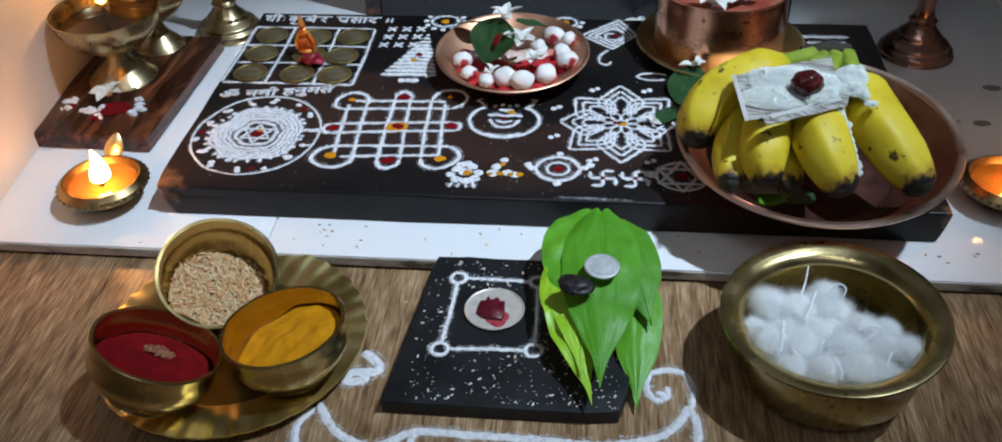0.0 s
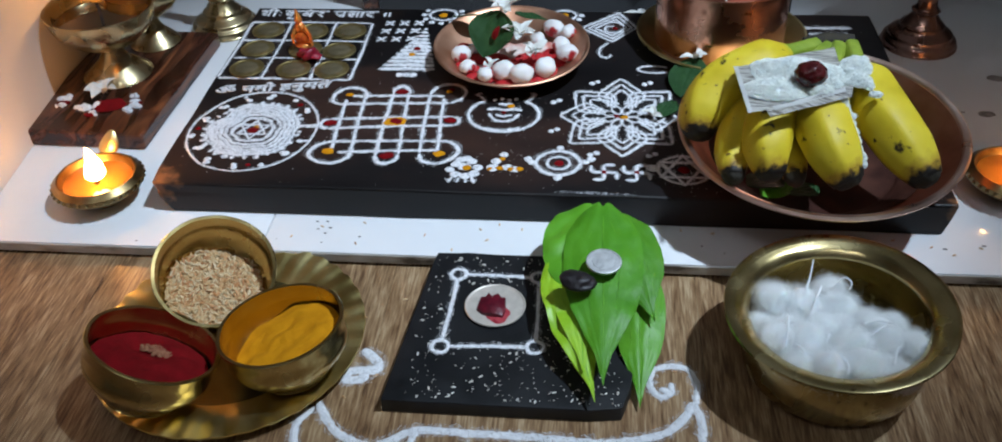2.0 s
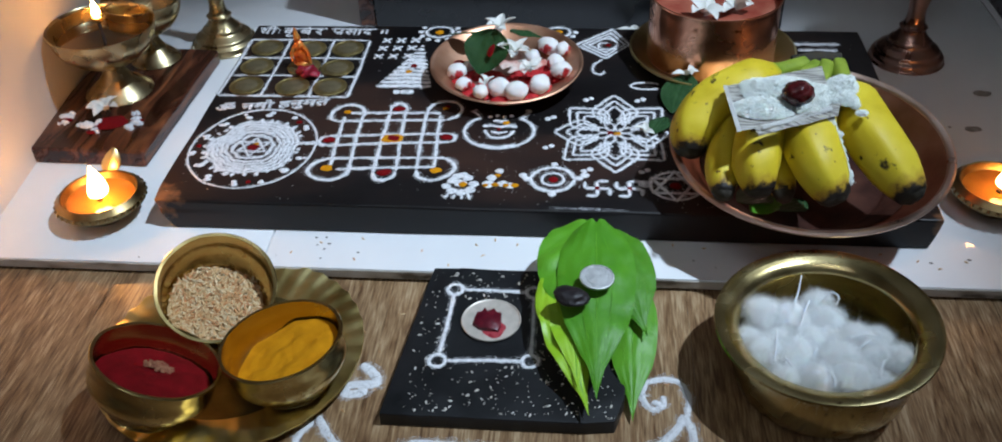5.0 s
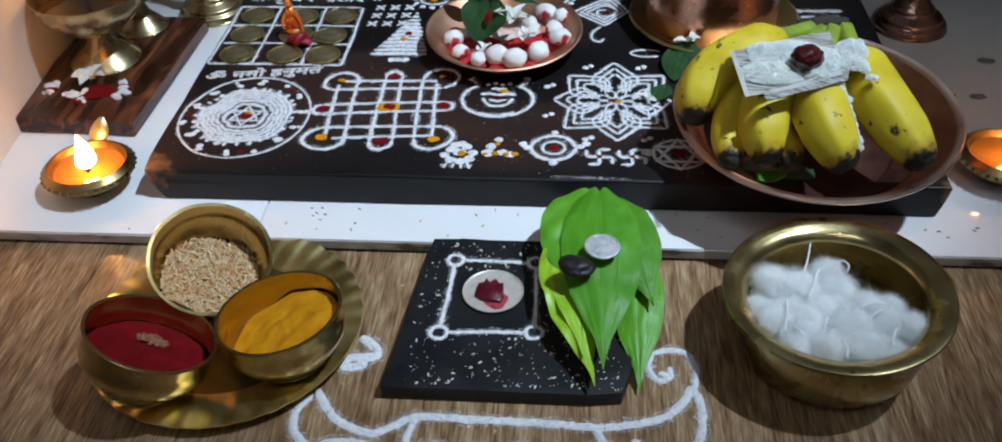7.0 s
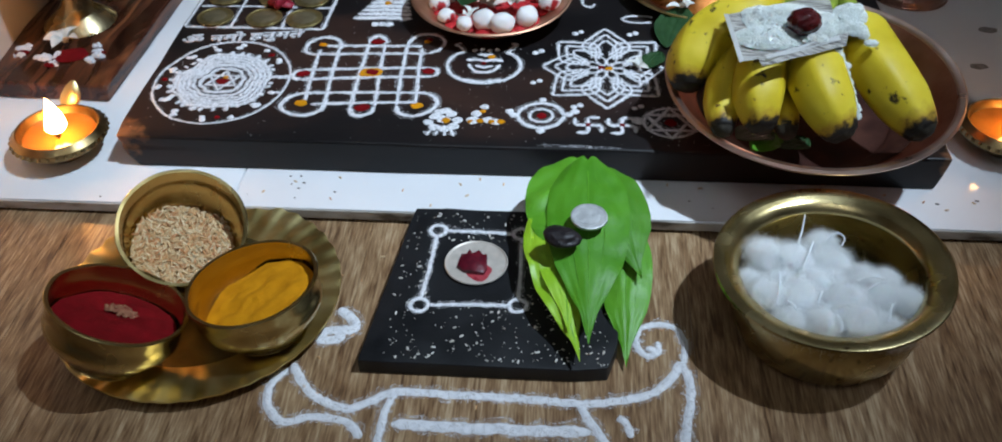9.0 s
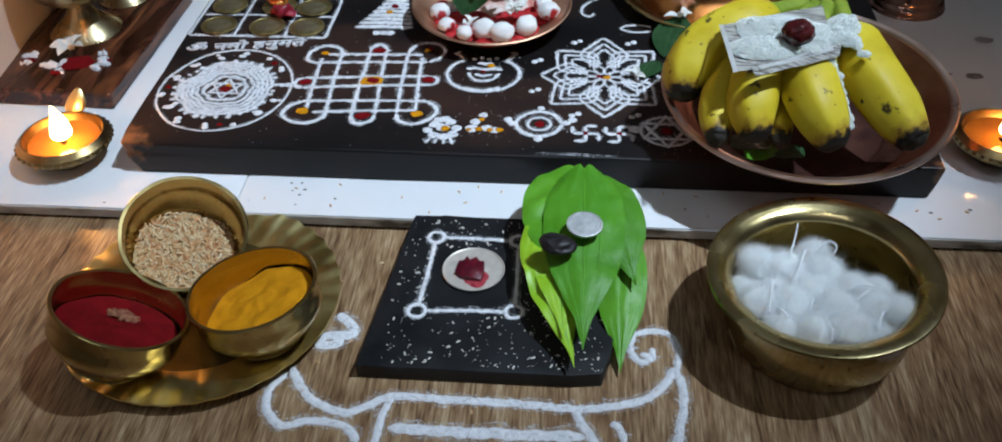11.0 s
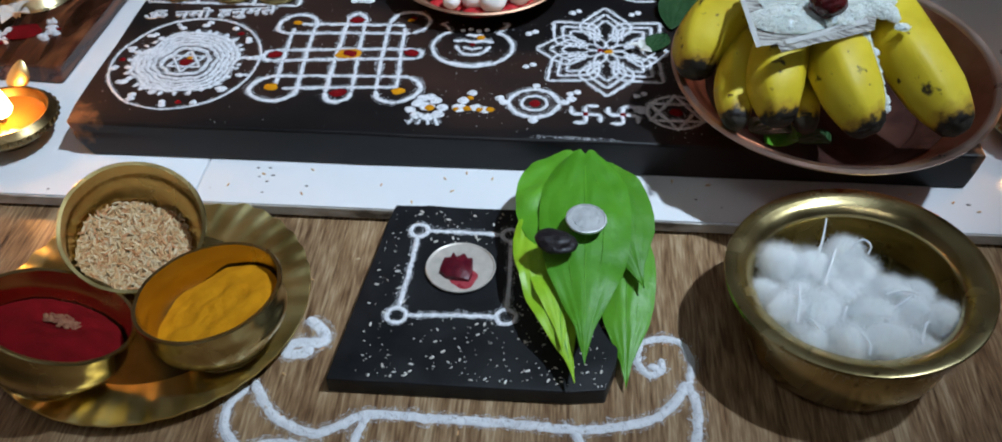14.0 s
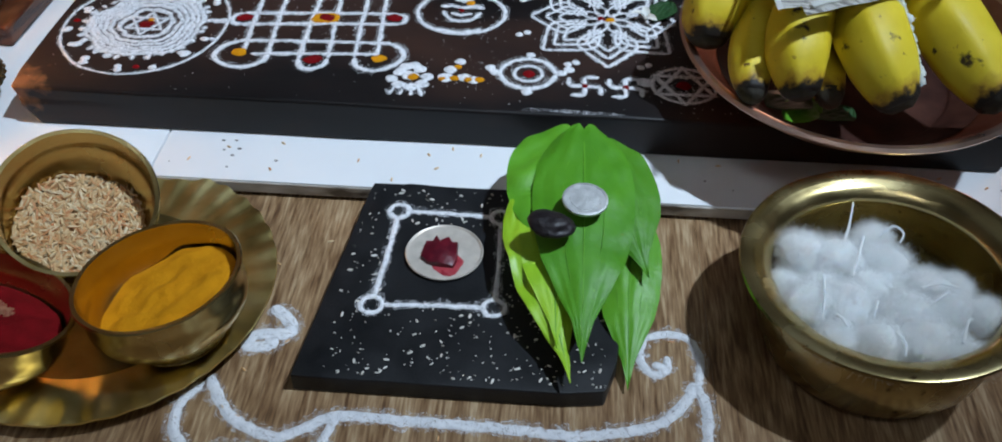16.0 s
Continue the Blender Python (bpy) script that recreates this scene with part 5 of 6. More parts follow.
for pts, w in (
        ([(-0.1165, 0.3460), (-0.1060, 0.3300), (-0.0950, 0.3210), (-0.0800, 0.3165), (-0.0680, 0.3225), (-0.0560, 0.3290), (-0.0300, 0.3285), (0.0052, 0.3280), (0.0424, 0.3265), (0.0640, 0.3300), (0.0800, 0.3360), (0.0900, 0.3470), (0.0955, 0.3580)], 0.0058),
        ([(0.0955, 0.3580), (0.0990, 0.3450), (0.0985, 0.3300), (0.0950, 0.3130), (0.0920, 0.2950)], 0.0056),
        ([(-0.1180, 0.3420), (-0.1245, 0.3290), (-0.1225, 0.3160), (-0.1120, 0.3060), (-0.0980, 0.3100), (-0.0800, 0.3080), (-0.0700, 0.2980)], 0.0056),
        ([(-0.0565, 0.3280), (-0.0600, 0.3180), (-0.0610, 0.3040), (-0.0620, 0.2900)], 0.0050),
        ([(-0.0560, 0.3080), (-0.0200, 0.3075), (0.0150, 0.3078), (0.0470, 0.3085)], 0.0078),
        ([(0.0410, 0.3260), (0.0450, 0.3170), (0.0510, 0.3070), (0.0580, 0.2950)], 0.0054),
        ([(0.0600, 0.3180), (0.0650, 0.3150), (0.0670, 0.3060)], 0.0050),
        ([(0.0968, 0.3560), (0.0985, 0.3720), (0.0935, 0.3830), (0.0840, 0.3850), (0.0740, 0.3810), (0.0720, 0.3700), (0.0760, 0.3620), (0.0830, 0.3630), (0.0840, 0.3720)], 0.0048),
        ([(0.0795, 0.3640), (0.0810, 0.3680)], 0.0075),
        ([(-0.0985, 0.3880), (-0.0900, 0.3800), (-0.0870, 0.3730), (-0.0940, 0.3710), (-0.1020, 0.3700), (-0.1050, 0.3640), (-0.0960, 0.3640), (-0.0930, 0.3690)], 0.0072)):
    stroke(bm, [tuple(p) for p in arc(pts, 6)], w, 0.0, 0.0016, ragged=0.38)
motif("loose white powder rangoli lines on the wooden floor", bm)

# ---- bananas ----
def spotted(m, scale, edge, col):
    """Adds sparse brown bruises to a surface."""
    n, l = links(m)
    b = n["Principled BSDF"]
    old = b.inputs["Base Color"].links[0].from_socket
    tex = n.new("ShaderNodeTexNoise")
    tex.inputs["Scale"].default_value, tex.inputs["Detail"].default_value = scale, 5
    l.new(n["Texture Coordinate"].outputs["Object"], tex.inputs["Vector"])
    mr = n.new("ShaderNodeMapRange")
    mr.inputs["From Min"].default_value, mr.inputs["From Max"].default_value = edge, edge + 0.05
    l.new(tex.outputs["Fac"], mr.inputs["Value"])
    mix = n.new("ShaderNodeMix")
    mix.data_type = "RGBA"
    l.new(mr.outputs["Result"], mix.inputs["Factor"])
    l.new(old, mix.inputs["A"])
    mix.inputs["B"].default_value = (*col, 1)
    l.new(mix.outputs["Result"], b.inputs["Base Color"])


spotted(M_BANANA, 80, 0.655, (0.045, 0.028, 0.010))
spotted(M_BANANA, 210, 0.69, (0.16, 0.085, 0.015))
spotted(M_POT, 130, 0.66, (0.13, 0.085, 0.035))
spotted(M_COPPER, 70, 0.66, (0.22, 0.09, 0.05))


def ripened(m):
    """Dry black tip, browned underside and green neck, by the place along the fruit."""
    n, l = links(m)
    b = n["Principled BSDF"]
    tex = n.new("ShaderNodeTexNoise")
    tex.inputs["Scale"].default_value, tex.inputs["Detail"].default_value = 160, 5
    l.new(n["Texture Coordinate"].outputs["Object"], tex.inputs["Vector"])
    along = n.new("ShaderNodeAttribute")
    along.attribute_name = "along"
    ma = n.new("ShaderNodeMath")
    ma.operation = "MULTIPLY_ADD"
    l.new(tex.outputs["Fac"], ma.inputs[0])
    ma.inputs[1].default_value = 0.13
    l.new(along.outputs["Fac"], ma.inputs[2])
    colour = b.inputs["Base Color"].links[0].from_socket
    for lo, hi, col in ((0.300, 0.235, (0.30, 0.40, 0.03)), (0.900, 0.975, (0.36, 0.19, 0.02)), (0.950, 0.978, (0.014, 0.011, 0.009))):
        mr = n.new("ShaderNodeMapRange")
        mr.inputs["From Min"].default_value, mr.inputs["From Max"].default_value = lo, hi
        l.new(ma.outputs["Value"], mr.inputs["Value"])
        mix = n.new("ShaderNodeMix")
        mix.data_type = "RGBA"
        l.new(mr.outputs["Result"], mix.inputs["Factor"])
        l.new(colour, mix.inputs["A"])
        mix.inputs["B"].default_value = (*col, 1)
        colour = mix.outputs["Result"]
    l.new(colour, b.inputs["Base Color"])


ripened(M_BANANA)
BUNCH = thing("banana_bunch", (0, 0, 0), "bunch of ripe yellow bananas lying in the copper plate", "bananas")


def banana(points, r, label, seed):
    line = arc(points, 10)
    n = len(line)
    SEG = 40

    def sweep(i0, i1, rad, extra=0.0, corner=0.5):
        bm = bmesh.new()
        layer = bm.verts.layers.float.new("along")
        rings = []
        for i in range(i0, i1 + 1):
            d = (line[min(i + 1, n - 1)] - line[max(i - 1, 0)]).normalized()
            s = d.cross(Vector((0, 0, 1))).normalized()
            u = s.cross(d)
            q = rad(i / (n - 1))
            ring = []
            for k in range(SEG):
                a = 2 * math.pi * k / SEG
                w = (a + seed) % (0.4 * math.pi) - 0.2 * math.pi
                f = 1 + corner * (0.90 / math.cos(w * 0.92) - 1) + extra * noise.noise(line[i] * 400 + Vector((3 * math.cos(a), 3 * math.sin(a), seed)))
                v = bm.verts.new(line[i] + q * f * (math.cos(a) * s + math.sin(a) * u))
                v[layer] = i / (n - 1)
                ring.append(v)
            rings.append(ring)
        for p, q in zip(rings, rings[1:]):
            for k in range(SEG):
                bm.faces.new((p[k], q[k], q[(k + 1) % SEG], p[(k + 1) % SEG]))
        bm.faces.new(rings[0])
        bm.faces.new(rings[-1][::-1])
        return bm

    def rad(u):
        if u < 0.16:
            return r * 0.36
        if u < 0.34:
            k = (u - 0.16) / 0.18
            return r * (0.36 + 0.62 * (3 * k * k - 2 * k ** 3))
        if u < 0.74:
            return r * (0.98 + 0.06 * math.sin((u - 0.34) / 0.40 * math.pi))
        k = (u - 0.74) / 0.26
        return r * (0.98 - 0.56 * k ** 1.35)

    a, t = int(n * 0.20), n - 3
    b = part("banana", sweep(a, t, rad), M_BANANA, BUNCH, label, sharp=70)
    part("stalk", sweep(0, a, rad), M_STEM, b, "green stalk", sharp=70)
    part("tip", sweep(t - 1, n - 1, lambda u: rad(u) * (0.97 if u < 0.94 else 0.97 - 0.30 * ((u - 0.94) / 0.06) ** 1.5), 0.12, 0.3), M_BANANA_TIP, b, "blackened dry tip", sharp=70)
    return b


BAN = [
    ([(0.1827, 0.5846, 0.1040), (0.1599, 0.5672, 0.1066), (0.1348, 0.5514, 0.1032), (0.1145, 0.5417, 0.0928), (0.1051, 0.5279, 0.0814), (0.1036, 0.5163, 0.0720)], 0.0168),
    ([(0.1910, 0.5954, 0.0960), (0.1569, 0.5599, 0.0922), (0.1311, 0.5232, 0.0838), (0.1224, 0.4955, 0.0769), (0.1215, 0.4735, 0.0700)], 0.0118),
    ([(0.1950, 0.5987, 0.0913), (0.1689, 0.5461, 0.0831), (0.1593, 0.5057, 0.0743), (0.1595, 0.4758, 0.0680)], 0.0105),
    ([(0.1904, 0.5842, 0.1030), (0.1658, 0.5471, 0.1032), (0.1471, 0.5125, 0.0978), (0.1406, 0.4861, 0.0878), (0.1431, 0.4696, 0.0747)], 0.0152),
    ([(0.1972, 0.5845, 0.1030), (0.1833, 0.5423, 0.1032), (0.1739, 0.5052, 0.0986), (0.1782, 0.4816, 0.0886), (0.1883, 0.4656, 0.0739)], 0.0166),
    ([(0.2066, 0.5886, 0.1020), (0.2051, 0.5475, 0.1032), (0.2106, 0.5107, 0.0978), (0.2228, 0.4889, 0.0863), (0.2352, 0.4699, 0.0747)], 0.0166),
]
for k, (pts, r) in enumerate(BAN):
    banana(pts, r, ("ripe yellow banana with brown flecks and black tip", "small ripe banana low in the bunch", "small ripe banana low in the bunch", "ripe yellow banana under the folded paper",
                    "ripe yellow banana dusted with white shreds", "long ripe yellow banana with black tip")[k], k * 1.3)
bm = bmesh.new()
tube(bm, [(0.1743, 0.5869, 0.1050), (0.1911, 0.5905, 0.1050), (0.2083, 0.5942, 0.1030)], [0.004, 0.0062, 0.005], 12)
for v in bm.verts:
    v.co += 0.0010 * noise.noise_vector(v.co * 300)
part("crown", bm, M_BANANA_TIP, BUNCH, "dark cut crown that joins the stalks")

M_NEWS = surf("newsprint", [(0.30, 0.28, 0.26), (0.58, 0.56, 0.52), (0.70, 0.69, 0.66)], 90, 0.85, bump=0.15, stretch=(1, 9, 1), bscale=300, spread=(0.42, 0.58))
M_PAPER = surf("paper_edge", [(0.70, 0.70, 0.68), (0.80, 0.80, 0.78)], 60, 0.8, bump=0.1)


def sheet(c00, c10, c11, c01, bulge, seed, n=14):
    bm = bmesh.new()
    a, b, c, d = (Vector(p) for p in (c00, c10, c11, c01))
    g = []
    for i in range(n + 1):
        u = i / n
        row = []
        for j in range(n + 1):
            v = j / n
            p = a.lerp(b, u).lerp(d.lerp(c, u), v)
            p.z += bulge * math.sin(math.pi * u) * math.sin(math.pi * v) + 0.0008 * noise.noise(Vector((u * 4 + seed, v * 4, 0)))
            row.append(bm.verts.new(p))
        g.append(row)
    for i in range(n):
        for j in range(n):
            bm.faces.new((g[i][j], g[i + 1][j], g[i + 1][j + 1], g[i][j + 1]))
    bmesh.ops.solidify(bm, geom=bm.faces[:], thickness=0.0005)
    return bm


packet = thing("paper_packet", (0, 0, 0), "folded newspaper holding white shreds on the bananas", "paper packet")
part("back_fold", sheet((0.1275, 0.4832, 0.1140), (0.1875, 0.5070, 0.1140), (0.1873, 0.5579, 0.1180), (0.1227, 0.5331, 0.1160), -0.002, 1.0), M_NEWS, packet, "grey printed newspaper")
part("side_edge", sheet((0.1245, 0.4784, 0.1160), (0.1272, 0.4795, 0.1163), (0.1238, 0.5304, 0.1180), (0.1212, 0.5312, 0.1175), 0.0, 4.0, 4), M_PAPER, packet, "white paper edge")
part("front_fold", sheet((0.1368, 0.4757, 0.1155), (0.1876, 0.5008, 0.1150), (0.1907, 0.5118, 0.1175), (0.1342, 0.4814, 0.1180), 0.0015, 2.0), M_NEWS, packet, "printed front fold")
part("front_edge", sheet((0.1398, 0.4789, 0.1180), (0.1846, 0.5032, 0.1175), (0.1844, 0.5071, 0.1183), (0.1385, 0.4818, 0.1188), 0.0, 3.0, 6), M_PAPER, packet, "white paper edge")

M_SHRED = surf("white_shreds", [(0.86, 0.89, 0.82), (0.93, 0.95, 0.89)], 200, 0.9, bump=0.1, bscale=900, sss=0.5)


def shreds(spots, name, label, seed):
    rn = random.Random(seed)
    bm = bmesh.new()
    for (x, y, z), sx, sy, sz, n in spots:
        for k in range(int(n * 3.0)):
            a, q = rn.uniform(0, 6.283), math.sqrt(rn.random())
            dx, dy = q * math.cos(a), q * math.sin(a)
            grain(bm, (x + sx * dx, y + sy * dy, z + sz * (1 - q * q) * rn.uniform(0.92, 1.03) + 0.0003 + 0.0006 * rn.random()), rn.uniform(0.0010, 0.0023), rn.uniform(0.0005, 0.0009), rn.uniform(0, 6.28), rn.uniform(-0.3, 0.3))
        rings = []
        for i in range(7):
            f = i / 6
            rings.append([bm.verts.new((x + sx * f * math.cos(a), y + sy * f * math.sin(a), z + sz * 0.90 * (1 - f * f) - 0.0004 + 0.0005 * noise.noise(Vector((x * 300 + f * 4 * math.cos(a), y * 300 + f * 4 * math.sin(a), 0)))))
                          for a in (2 * math.pi * k / 24 for k in range(24))])
        for p, q2 in zip(rings, rings[1:]):
            for k in range(24):
                bm.faces.new((p[k], q2[k], q2[(k + 1) % 24], p[(k + 1) % 24]))
    return tagged(whole(name, bm, M_SHRED, label, "shreds"), kind="stuff")


rnd = random.Random(41)
PILE = [((0.1590, 0.5262, 0.1150), 0.027, 0.018, 0.009, 1400), ((0.1446, 0.5068, 0.1150), 0.021, 0.012, 0.006, 620), ((0.1783, 0.5249, 0.1145), 0.014, 0.013, 0.006, 380)]
for k in range(14):
    PILE.append(((rnd.uniform(0.138, 0.186), rnd.uniform(0.498, 0.538), 0.1165), rnd.uniform(0.004, 0.009), rnd.uniform(0.004, 0.007), rnd.uniform(0.003, 0.0055), 110))
shreds(PILE, "coconut_shreds", "heap of white shreds in the paper packet", 2)
rnd = random.Random(14)
SPILL = []
for k in range(26):
    f = k / 25
    SPILL.append(((0.1835 + 0.0112 * f + rnd.uniform(-0.0012, 0.0012), 0.5050 - 0.0320 * f + rnd.uniform(-0.0014, 0.0014), 0.1122 - 0.0270 * f), rnd.uniform(0.0020, 0.0040) * (1 - 0.35 * f), rnd.uniform(0.0026, 0.0050), 0.0013, 46))
for k in range(12):
    f = rnd.random()
    SPILL.append(((0.1880 + 0.016 * rnd.random(), 0.5090 + 0.032 * f, 0.1150 + 0.0015 * f), rnd.uniform(0.003, 0.0065), rnd.uniform(0.003, 0.0065), rnd.uniform(0.002, 0.0045), 110))
shreds([((0.1965, 0.5341, 0.1160), 0.010, 0.012, 0.005, 400), ((0.1950, 0.5185, 0.1160), 0.008, 0.008, 0.004, 200), *SPILL, ((0.2013, 0.5013, 0.1165), 0.004, 0.003, 0.001, 40)],
       "coconut_shreds", "white shreds spilled along the bananas", 3)
bm = bmesh.new()
blob(bm, (0, 0, 0), 0.0092, (1.05, 0.9, 0.85), 0.12, 3.0, 4, 2.2)
whole("red_date", bm, surf("dark_red_skin", [(0.030, 0.003, 0.004), (0.085, 0.008, 0.008)], 150, 0.25, bump=0.3, bscale=250), "dark red dried date on the white shreds", "date", at=pose(*(0.1634, 0.5089, 0.1255)))
put_leaf((0.1562, 0.5080, 0.0520), (0.1337, 0.4920, 0.0540), 0.026, M_LEAF_DARK, "dark green leaf under the bananas", 8, heart=False)
put_leaf((0.1624, 0.5062, 0.0500), (0.1407, 0.4822, 0.0535), 0.018, M_LEAF, "bright green leaf tip under the bananas", -10, heart=False)
put_leaf((0.1787, 0.5043, 0.0480), (0.1581, 0.4899, 0.0500), 0.022, M_LEAF_DARK, "dark green leaf under the bananas", 5, heart=False)


def petals(at, n, size, label, seed, spread=1.0, m=None):
    rn = random.Random(seed)
    fl = thing("white_flower", at, label, "flower")
    for k in range(n):
        a = 2 * math.pi * k / n + rn.uniform(-0.3, 0.3)
        o = part("petal", leaf_mesh(size * rn.uniform(0.8, 1.15), size * 0.55, arch=size * 0.15, cup=size * 0.12, veins=False, heart=False, nu=10, nv=6, ripple=0.0006), m or M_PETAL, fl)
        o.matrix_parent_inverse = Matrix.Identity(4)
        o.matrix_basis = pose(0.0015 * math.cos(a) * spread, 0.0015 * math.sin(a) * spread, 0.0008 * k % 0.003, rn.uniform(5, 40), rn.uniform(-25, 25), math.degrees(a))
    return fl


# ---- in the copper plate ----
bm = heap(0.0405, 0.0024, (0, 0), 0.0012, 6.0)
whole("pink_mixture", bm, surf("pinkish_curd", [(0.55, 0.20, 0.16), (0.72, 0.52, 0.45), (0.78, 0.68, 0.62)], 90, 0.5, bump=0.3, bscale=300, spread=(0.35, 0.65)), "thin pinkish mixture covering the copper plate's floor", "mixture",
      at=plate_c.matrix_world.copy())
bm = bmesh.new()
rnd = random.Random(8)
for k in range(130):
    a, q = rnd.uniform(-3.5, 0.5), rnd.uniform(0.004, 0.042)
    x, y = -0.031 + q * 1.05 * math.cos(a), 0.678 + q * math.sin(a)
    pat(bm, x, y, 0.0380 + 0.05 * (y - 0.68) + max(0, q - 0.034) * 0.5 + rnd.uniform(0, 0.0014), rnd.uniform(0.003, 0.0075), 0.0024, k * 3.7, 1.2)
tagged(whole("red_powder", bm, surf("bright_kumkum", [(0.36, 0.006, 0.010), (0.55, 0.015, 0.020)], 140, 0.7, bump=0.5), "bright red kumkum spread in the copper plate", "powder"), kind="stuff")
rnd = random.Random(21)
M_BEAD = surf("white_bead", [(0.74, 0.71, 0.69), (0.82, 0.80, 0.78)], 120, 0.55, bump=0.15, sss=0.2)
spotted(M_BEAD, 52, 0.575, (0.42, 0.012, 0.016))
for k, (x, y, r) in enumerate(((-0.0710, 0.6720, 0.0076), (-0.0635, 0.6520, 0.0062), (-0.0480, 0.6370, 0.0064), (-0.0340, 0.6480, 0.0092), (-0.0200, 0.6390, 0.0086), (-0.0025, 0.6520, 0.0088),
                               (0.0085, 0.6880, 0.0080), (0.0020, 0.7120, 0.0080), (0.0140, 0.6710, 0.0080), (0.0140, 0.7050, 0.0060), (-0.0110, 0.7050, 0.0066), (-0.0640, 0.6890, 0.0050))):
    bm = bmesh.new()
    blob(bm, (0, 0, 0), r, (rnd.uniform(1.05, 1.25), rnd.uniform(0.9, 1.0), 0.88), 0.16, 1.5, 3, k * 2.1)
    q = math.hypot(x + 0.031, y - 0.68)
    whole("white_bead", bm, M_BEAD, "round white bead smeared with red in the copper plate", "bead", at=pose(x, y, 0.0372 + 0.86 * r + max(0.0, q - 0.036) * 0.55, 0, 0, k * 47), group="beads in the plate")
put_leaf((-0.0400, 0.6890, 0.0765), (-0.0525, 0.6660, 0.0470), 0.041, M_LEAF_DARK, "dark green leaf with a red mark standing in the plate", 0, heart=False, cup=0.003)
bm = bmesh.new()
pat(bm, 0, 0, 0, 0.0052, 0.0006, 3.0, 0.6)
red_mark = whole("red_mark", bm, M_RED, "smear of red powder on the dark leaf", "powder", at=aim((-0.0428, 0.6727, 0.0650), (-0.0502, 0.6632, 0.0500)))
put_leaf((-0.0523, 0.7046, 0.0660), (-0.0816, 0.7108, 0.0600), 0.016, M_LEAF_DARK, "narrow dark green leaf over the plate rim", 20, heart=False)
put_leaf((-0.0298, 0.7079, 0.0660), (-0.0034, 0.7073, 0.0600), 0.018, M_LEAF_DARK, "narrow dark green leaf over the plate rim", -15, heart=False)
petals((-0.0379, 0.6930, 0.0720), 5, 0.016, "fresh white jasmine flower on the leaves", 1)
petals((-0.0237, 0.6754, 0.0600), 9, 0.016, "wilted white flower in the plate", 2)
petals((-0.0126, 0.6640, 0.0510), 8, 0.013, "wilted white flower in the plate", 3)
petals((-0.0465, 0.6560, 0.0440), 5, 0.009, "torn white petals in the plate", 4)

# ---- small things on board and plank ----
put_leaf((0.1137, 0.6720, 0.0480), (0.1009, 0.6290, 0.0370), 0.030, M_LEAF_DARK, "dark green leaf leaning on the brass plate", 10, heart=False)
put_leaf((0.0956, 0.6214, 0.0380), (0.0843, 0.5995, 0.0360), 0.017, M_LEAF_DARK, "small dark green leaf on the board", 0, heart=False)
petals((0.1143, 0.6694, 0.0460), 4, 0.011, "white petals beside the brass plate", 5)
petals((0.0797, 0.6018, 0.0355), 3, 0.009, "white petal on the powder flower", 6)
petals((-0.3592, 0.6351, 0.0260), 6, 0.017, "white jasmine flower on the plank by the lamp", 7)
bm, rd = bmesh.new(), bmesh.new()
WZ = TILE_Z + 0.0138
for (x, y, z), r in (((-0.3900, 0.6290, 0.0238), 0.0070), ((-0.3888, 0.6171, 0.0238), 0.0040), ((-0.3647, 0.6164, 0.0238), 0.0068), ((-0.3710, 0.6160, 0.0238), 0.0050), ((-0.3564, 0.6061, 0.0238), 0.0045), ((-0.3274, 0.6223, 0.0238), 0.0080), ((-0.3314, 0.6123, 0.0238), 0.0050), ((-0.3347, 0.6350, 0.0238), 0.0038)):
    for k in range(7):
        pat(bm, x + rnd_patch.uniform(-0.8, 0.8) * r, y + rnd_patch.uniform(-0.7, 0.7) * r, WZ, r * rnd_patch.uniform(0.2, 0.45), 0.0024, r * 500 + k, 1.3)
for (x, y, z), r in (((-0.3885, 0.6211, 0.0238), 0.0040), ((-0.3294, 0.6232, 0.0238), 0.0040), ((-0.3498, 0.6191, 0.0238), 0.0100), ((-0.3586, 0.6050, 0.0238), 0.0040)):
    pat(rd, x, y, WZ + 0.0006, r, 0.0010, r * 700, 1.3)
motif("white and red powder marks on the wooden plank", bm, rd)
bm = bmesh.new()
pat(bm, 0, 0, 0, 0.0042, 0.0007, 4.0)
o = whole("red_mark", bm, M_RED, "red powder mark on the lamp bowl", "powder")
o.matrix_world = Matrix.Translation((-0.3705, 0.6325, 0.0757)) @ pose(0, 0, 0, 62, 0, -16)
petals((0.126, 0.700, 0.0850), 5, 0.020, "white flower floating in the copper pot", 8)
petals((0.152, 0.712, 0.0845), 5, 0.018, "white flower floating in the copper pot", 9)
petals((0.078, 0.7965, 0.0130), 5, 0.018, "white flower fallen behind the board", 10)

# ---- loose white powder on the board ----
rnd = random.Random(77)
bm = bmesh.new()
for k in range(800):
    if k % 3:
        cx, cy, cr = rnd.choice(((-0.195, 0.590, 0.062), (-0.105, 0.590, 0.055), (0.055, 0.590, 0.050), (-0.02, 0.535, 0.060), (-0.02, 0.600, 0.040), (0.10, 0.53, 0.05)))
        a, q = rnd.uniform(0, 6.283), abs(rnd.gauss(0, 0.62))
        x, y = cx + cr * q * math.cos(a), cy + cr * q * math.sin(a)
    else:
        x, y = rnd.uniform(-0.262, 0.262), rnd.uniform(0.507, 0.765)
    if -0.266 < x < 0.266 and 0.506 < y < 0.772:
        s = rnd.choice((0.3, 0.35, 0.4, 0.5, 0.7))
        grain(bm, (x, y, BOARD_Z + 0.0002), 0.0013 * s, 0.0009 * s, rnd.uniform(0, 6.28), 0)
